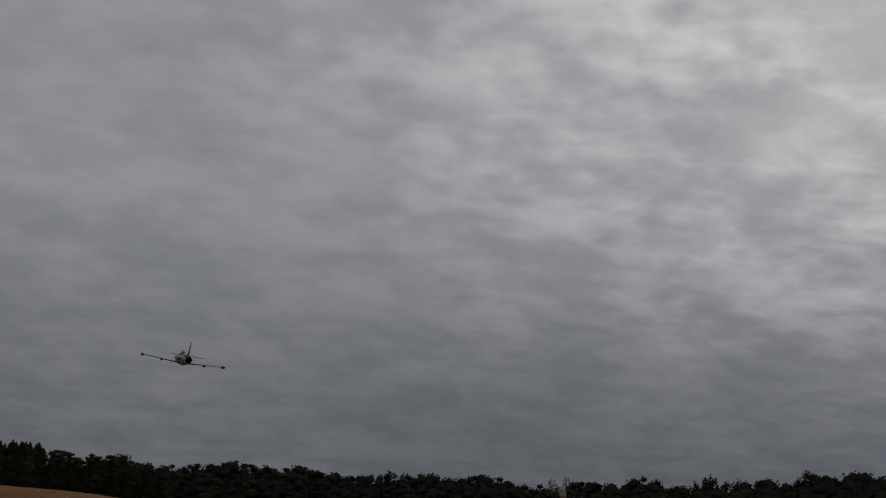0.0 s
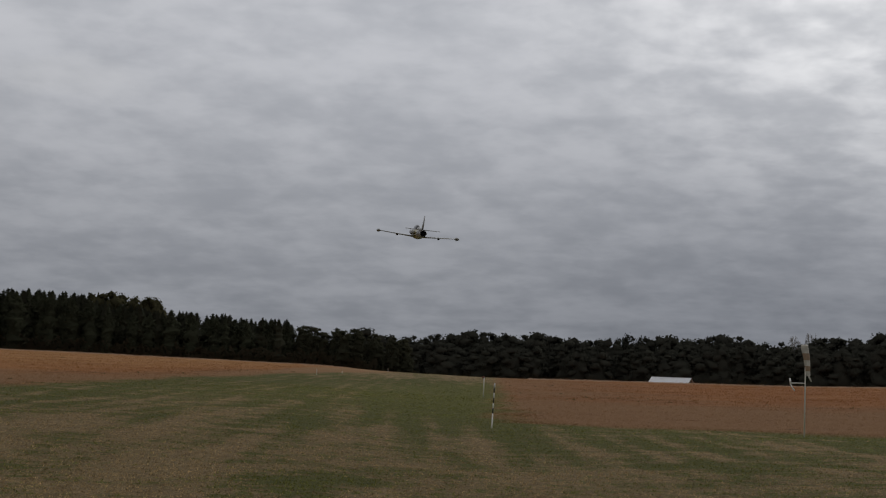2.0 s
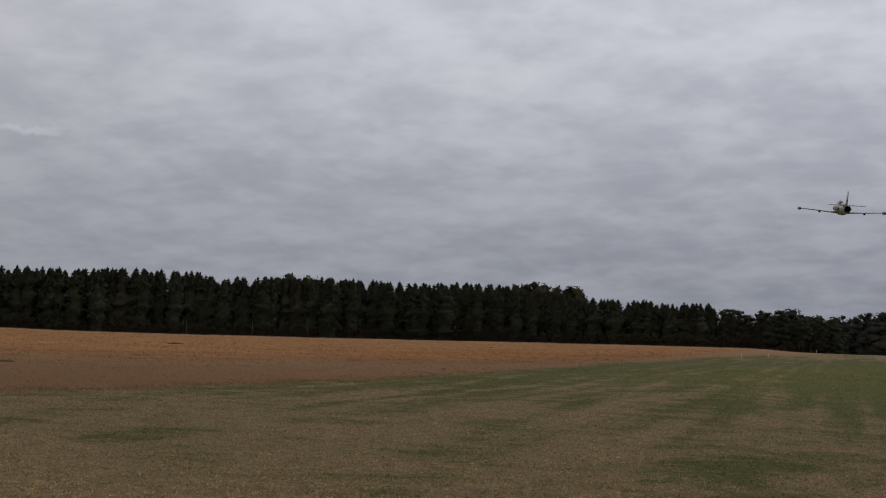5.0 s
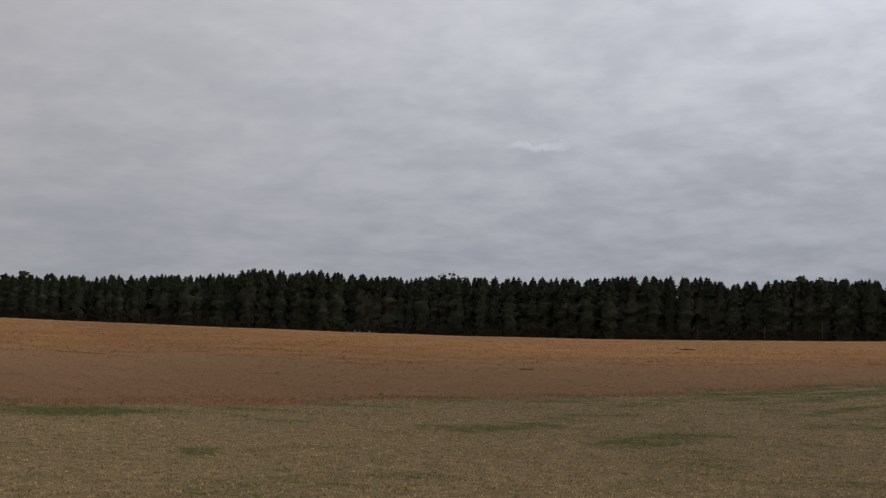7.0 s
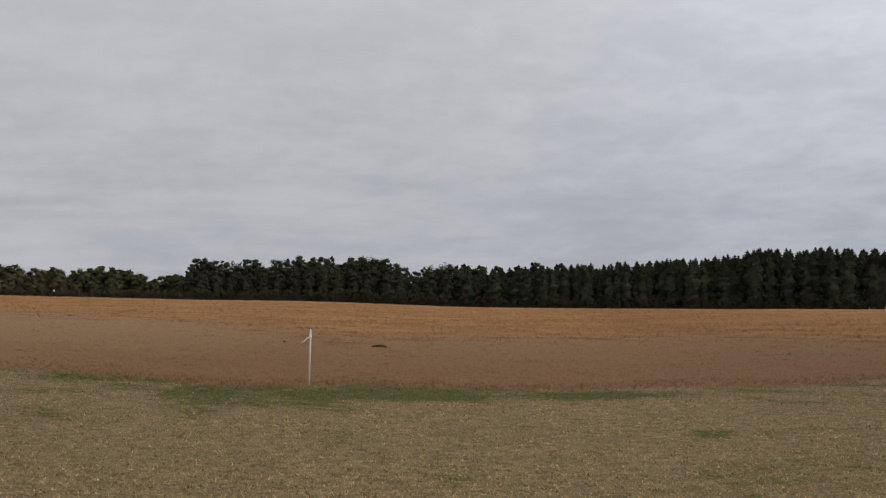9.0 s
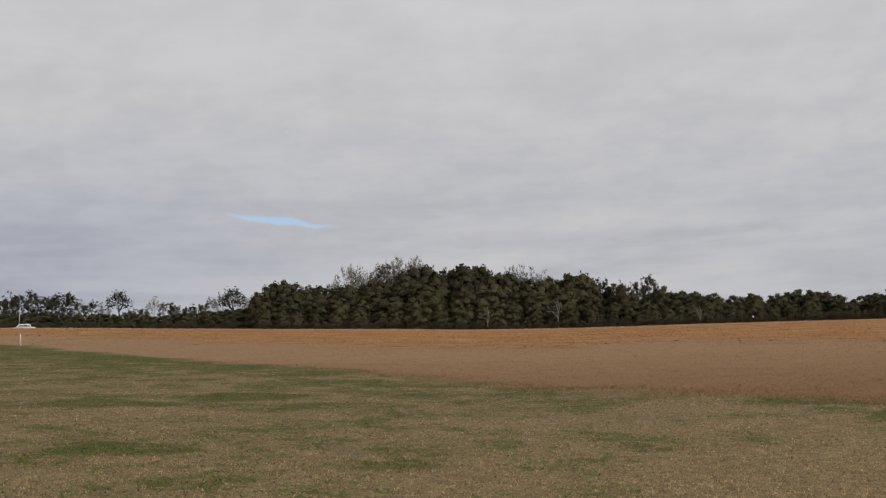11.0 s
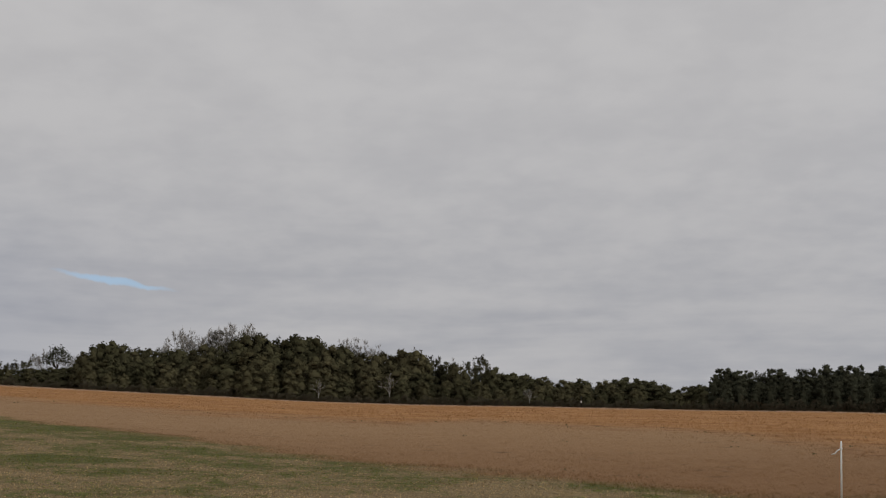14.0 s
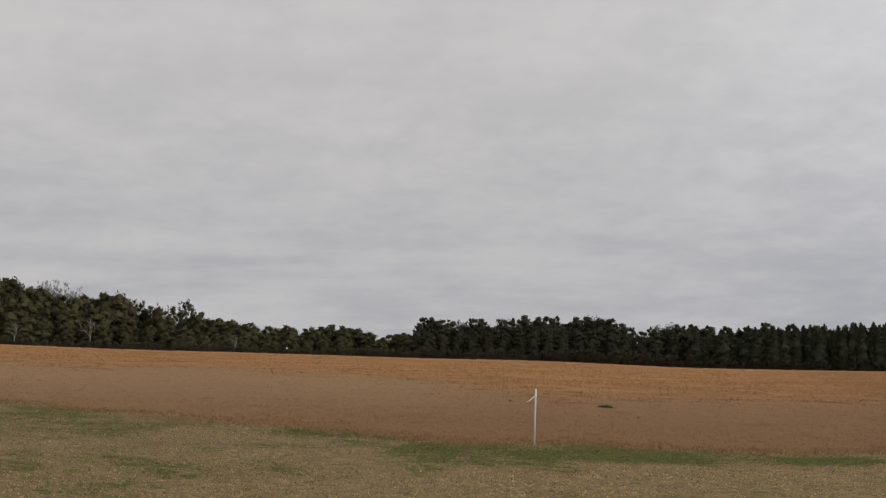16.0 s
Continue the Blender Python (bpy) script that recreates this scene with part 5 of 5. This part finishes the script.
def pickup():
    t = thing("pickup_truck", "white pickup truck parked beyond the field", "pickup truck")

    def ring(x, w2, z0, z1, tuck=0.85):
        return [(x, -w2, z0), (x, w2, z0), (x, w2, z0 + (z1 - z0) * 0.5), (x, w2 * tuck, z1), (x, -w2 * tuck, z1), (x, -w2, z0 + (z1 - z0) * 0.5)]

    bm = loft(bmesh.new(), [ring(-2.6, 0.78, 0.5, 0.85), ring(-2.45, 0.92, 0.42, 1.0), ring(-1.6, 0.95, 0.4, 1.14), ring(1.5, 0.95, 0.4, 1.14), ring(1.6, 0.95, 0.42, 1.1), ring(2.6, 0.95, 0.45, 1.1), ring(2.65, 0.9, 0.5, 1.05)])
    part("body", bm, MAT_CAR, t)
    bm = loft(bmesh.new(), [ring(-1.75, 0.86, 1.08, 1.18, 0.95), ring(-1.05, 0.85, 1.08, 1.82, 0.78), ring(-0.6, 0.85, 1.08, 1.88, 0.78), ring(1.2, 0.85, 1.08, 1.88, 0.78), ring(1.5, 0.86, 1.08, 1.78, 0.8), ring(1.72, 0.86, 1.08, 1.25, 0.92)])
    cab = part("cab", bm, MAT_CAR, t)
    bm = loft(bmesh.new(), [[(-1.62, -0.7, 1.26), (-1.62, 0.7, 1.26), (-1.16, 0.62, 1.74), (-1.16, -0.62, 1.74)], [(-1.56, -0.7, 1.24), (-1.56, 0.7, 1.24), (-1.10, 0.62, 1.72), (-1.10, -0.62, 1.72)]])
    part("windscreen", bm, MAT_GLASS, cab)
    for side in (-1, 1):
        for x0, x1 in ((-0.95, -0.1), (0.02, 0.8), (0.92, 1.4)):
            bm = box(bmesh.new(), x0, x1, side * 0.79 - 0.06, side * 0.79 + 0.06, 1.28, 1.62)
            part("side_window", bm, MAT_GLASS, cab)
        part("headlight", box(bmesh.new(), -2.58, -2.42, side * 0.72 - 0.14, side * 0.72 + 0.14, 0.72, 0.88), MAT_GLASS, t)
        for x in (-1.65, 1.65):
            bm = bmesh.new()
            bmesh.ops.create_cone(bm, cap_ends=True, segments=20, radius1=0.38, radius2=0.38, depth=0.26, matrix=Matrix.Translation((x, side * 0.82, 0.36)) @ Matrix.Rotation(math.pi / 2, 4, "X"))
            wheel = part("wheel", bm, MAT_TYRE, t)
            bm = bmesh.new()
            bmesh.ops.create_cone(bm, cap_ends=True, segments=16, radius1=0.22, radius2=0.2, depth=0.29, matrix=Matrix.Translation((x, side * 0.82, 0.36)) @ Matrix.Rotation(math.pi / 2, 4, "X"))
            part("rim", bm, MAT_POLE, wheel)
    t.matrix_basis = Matrix.Translation(spot(110.93, 312)) @ Matrix.Rotation(radians(110.93), 4, "Z") @ Matrix.Scale(0.9, 4)


pickup()
pole = post(111.12, 309, 4.9, 0.045, "utility_pole", "pale leaning pole standing beside the parked truck", MAT_POLE, "pole")
pole.matrix_basis = Matrix.Translation(spot(111.12, 309)) @ Matrix.Rotation(radians(4.5), 4, Vector((-math.sin(radians(111)), math.cos(radians(111)), 0)))


def meter_post():
    t = post(82.03, 303, 2.6, 0.10, "utility_post", "dark post with a white meter box at the wood's edge", MAT_DARK, "post")
    a = radians(82.03)
    bm = box(bmesh.new(), -0.13, 0.13, -0.1, 0.1, 1.3, 1.75)
    bmesh.ops.bevel(bm, geom=bm.edges[:], offset=0.03, segments=2, affect="EDGES")
    bm.transform(Matrix.Rotation(a, 4, "Z"))
    part("meter_box", bm, MAT_WHITE, t, "white box")


meter_post()


# ---------------------------------------------------------------- the model jet, in flight
MAT_JET = plain("grey_white_paint", (0.36, 0.36, 0.34), 0.35, wear=0.15, scale=5)
MAT_YELLOW = plain("yellow_paint", (0.40, 0.34, 0.15), 0.35, wear=0.15, scale=5)
MAT_TANK = plain("dark_olive_paint", (0.13, 0.125, 0.09), 0.4, wear=0.3, scale=9)
MAT_CANOPY = plain("smoked_canopy", (0.03, 0.035, 0.045), 0.06, wear=0.1)


def jet():
    t = thing("model_jet", "grey and yellow model jet with wingtip tanks, flying away", "model aircraft")

    def hoop(y, rx, rz, z, m=20):
        return [(math.sin(k * math.tau / m) * rx * 0.82, y, z + math.cos(k * math.tau / m) * rz * 0.82) for k in range(m)]

    nose = [(1.02, 0.01, 0.01, -0.02), (0.95, 0.045, 0.045, -0.018), (0.80, 0.085, 0.088, -0.01), (0.60, 0.115, 0.125, 0.0)]
    middle = [(0.60, 0.115, 0.125, 0.0), (0.30, 0.145, 0.155, 0.005), (0.0, 0.16, 0.16, 0.0), (-0.25, 0.155, 0.152, 0.0), (-0.45, 0.14, 0.142, 0.005)]
    rear = [(-0.45, 0.14, 0.142, 0.005), (-0.70, 0.118, 0.122, 0.012), (-0.88, 0.10, 0.104, 0.015), (-0.93, 0.094, 0.096, 0.015)]
    part("nose", loft(bmesh.new(), [hoop(*q) for q in nose]), MAT_YELLOW, t, "yellow nose")
    part("fuselage", loft(bmesh.new(), [hoop(*q) for q in middle], False), MAT_YELLOW, t, "yellow fuselage")
    tail = part("tail_cone", loft(bmesh.new(), [hoop(*q) for q in rear], False), MAT_JET, t)
    part("exhaust", loft(bmesh.new(), [hoop(-0.93, 0.094, 0.096, 0.015), hoop(-0.935, 0.084, 0.086, 0.015), hoop(-0.80, 0.075, 0.077, 0.015), hoop(-0.79, 0.01, 0.01, 0.015)], False), MAT_DARK, tail, "dark exhaust pipe")
    canopy = [(0.66, 0.01, 0.01, 0.10), (0.60, 0.055, 0.06, 0.115), (0.45, 0.085, 0.105, 0.13), (0.25, 0.09, 0.12, 0.14), (0.05, 0.07, 0.09, 0.135), (-0.10, 0.02, 0.03, 0.13)]
    part("canopy", loft(bmesh.new(), [hoop(*q) for q in canopy]), MAT_CANOPY, t, "dark canopy")
    spine = [(0.06, 0.055, 0.085, 0.12), (-0.2, 0.05, 0.07, 0.11), (-0.55, 0.03, 0.04, 0.10), (-0.75, 0.015, 0.02, 0.10)]
    part("spine", loft(bmesh.new(), [hoop(*q) for q in spine]), MAT_JET, t)

    def slab(y_lead, y_trail, x, z, thick, x_is_up=False):
        c = y_lead - y_trail
        prof = [(0, 0), (0.06, 0.6), (0.3, 1.0), (0.7, 0.6), (1, 0.05), (0.7, -0.35), (0.3, -0.6), (0.06, -0.4)]
        pts = [(y_lead - f * c, h * thick * 0.5) for f, h in prof]
        return [(h + x, y, z) for y, h in pts] if x_is_up else [(x, y, z + h) for y, h in pts]

    for side in (-1, 1):
        wing = part("wing", loft(bmesh.new(), [slab(0.26, -0.22, side * 0.10, -0.075, 0.055), slab(0.20, -0.20, side * 0.45, -0.052, 0.042), slab(0.10, -0.13, side * 0.95, -0.02, 0.026)]), MAT_JET, t)
        tank = [(y, r, r, -0.02) for y, r in ((0.30, 0.004), (0.24, 0.028), (0.10, 0.046), (-0.08, 0.045), (-0.22, 0.026), (-0.30, 0.004))]
        bm = loft(bmesh.new(), [[(x + side * 0.985, y, z) for x, y, z in hoop(*q, 14)] for q in tank])
        part("tip_tank", bm, MAT_TANK, wing, "dark wingtip tank")
        bm = loft(bmesh.new(), [[(x + side * 0.52, y, z) for x, y, z in hoop(*q, 12)] for q in ((0.12, 0.004, 0.004, -0.066), (0.06, 0.02, 0.03, -0.068), (-0.10, 0.022, 0.034, -0.068), (-0.18, 0.006, 0.008, -0.066))])
        part("pylon", bm, MAT_DARK, wing, "dark underwing pylon")
        part("tailplane", loft(bmesh.new(), [slab(-0.62, -0.86, side * 0.02, 0.10, 0.026), slab(-0.72, -0.88, side * 0.42, 0.105, 0.018)]), MAT_JET, t)
        intake = [(0.22, 0.045, 0.06, 0.04), (0.14, 0.055, 0.075, 0.04), (-0.1, 0.05, 0.07, 0.035), (-0.4, 0.015, 0.03, 0.02)]
        bm = loft(bmesh.new(), [[(x + side * 0.155, y, z) for x, y, z in hoop(*q, 14)] for q in intake])
        part("air_intake", bm, MAT_JET, t)
    part("fin", loft(bmesh.new(), [slab(-0.50, -0.86, 0, 0.10, 0.03, True), slab(-0.66, -0.90, 0, 0.30, 0.02, True), slab(-0.76, -0.92, 0, 0.44, 0.012, True)]), MAT_JET, t)
    a, e, r = radians(10.1), radians(6.93), 35.0
    at = Vector((-math.sin(a) * math.cos(e), math.cos(a) * math.cos(e), math.sin(e))) * r + Vector((0, 0, EYE))
    t.matrix_basis = Matrix.Translation(at) @ Euler((radians(7.0), radians(3.0), radians(18.0)), "YXZ").to_matrix().to_4x4()


jet()


# ---------------------------------------------------------------- weeds in the field
MAT_WEED = foliage("dark_weeds", (0.085, 0.078, 0.038), (0.17, 0.155, 0.075), 0.0)


def weeds():
    """Dark seed heads and low clumps dotted through the field, thickest where the sedge begins."""
    rng = np.random.default_rng(31)
    a = np.radians(rng.uniform(-14, 118, 5200))
    r = np.exp(rng.uniform(math.log(30), math.log(170), 5200))
    x, y = -r * np.sin(a), r * np.cos(a)
    d, s = field_depth(x, y), sedge_depth(x, y)
    ok = (d > 0.3) & (rng.random(5200) < 0.012 + 0.5 * np.exp(-(s / 3.0) ** 2) + 0.05 * np.exp(-((d - 1) / 1.5) ** 2))
    x, y, r = (np.repeat(v[ok], 4) for v in (x, y, r))
    m = len(x)
    x, y = x + rng.normal(0, 0.09, m), y + rng.normal(0, 0.09, m)
    spots = [np.stack([x, y, ground(x, y) + rng.uniform(0.01, 0.07, m)], 1)]
    sizes = [rng.uniform(0.02, 0.05, m) * np.maximum(1, r / 60)]
    # low clumps
    for here, far, wide, high in ((69.2, 47.8, 0.5, 0.07), (36.5, 132, 1.0, 0.06), (42.9, 60, 0.5, 0.04)):
        k = 90
        u, v = rng.normal(0, wide * 0.28, k), rng.normal(0, wide * 0.28, k)
        p = spot(here, far)
        h = np.abs(rng.normal(0.4, 0.3, k)) * high * np.exp(-(u * u + v * v) / (wide * 0.5) ** 2)
        spots.append(np.stack([u + p.x, v + p.y, h + ground(u + p.x, v + p.y)], 1))
        sizes.append(rng.uniform(0.04, 0.08, k) * max(1, far / 60))
    me = leaves("field_weeds", np.concatenate(spots), np.concatenate(sizes), MAT_WEED, rng, 2.0)
    tagged(new("field_weeds", me), "dark dry weeds dotted through the field", "weeds", kind="stuff")


weeds()
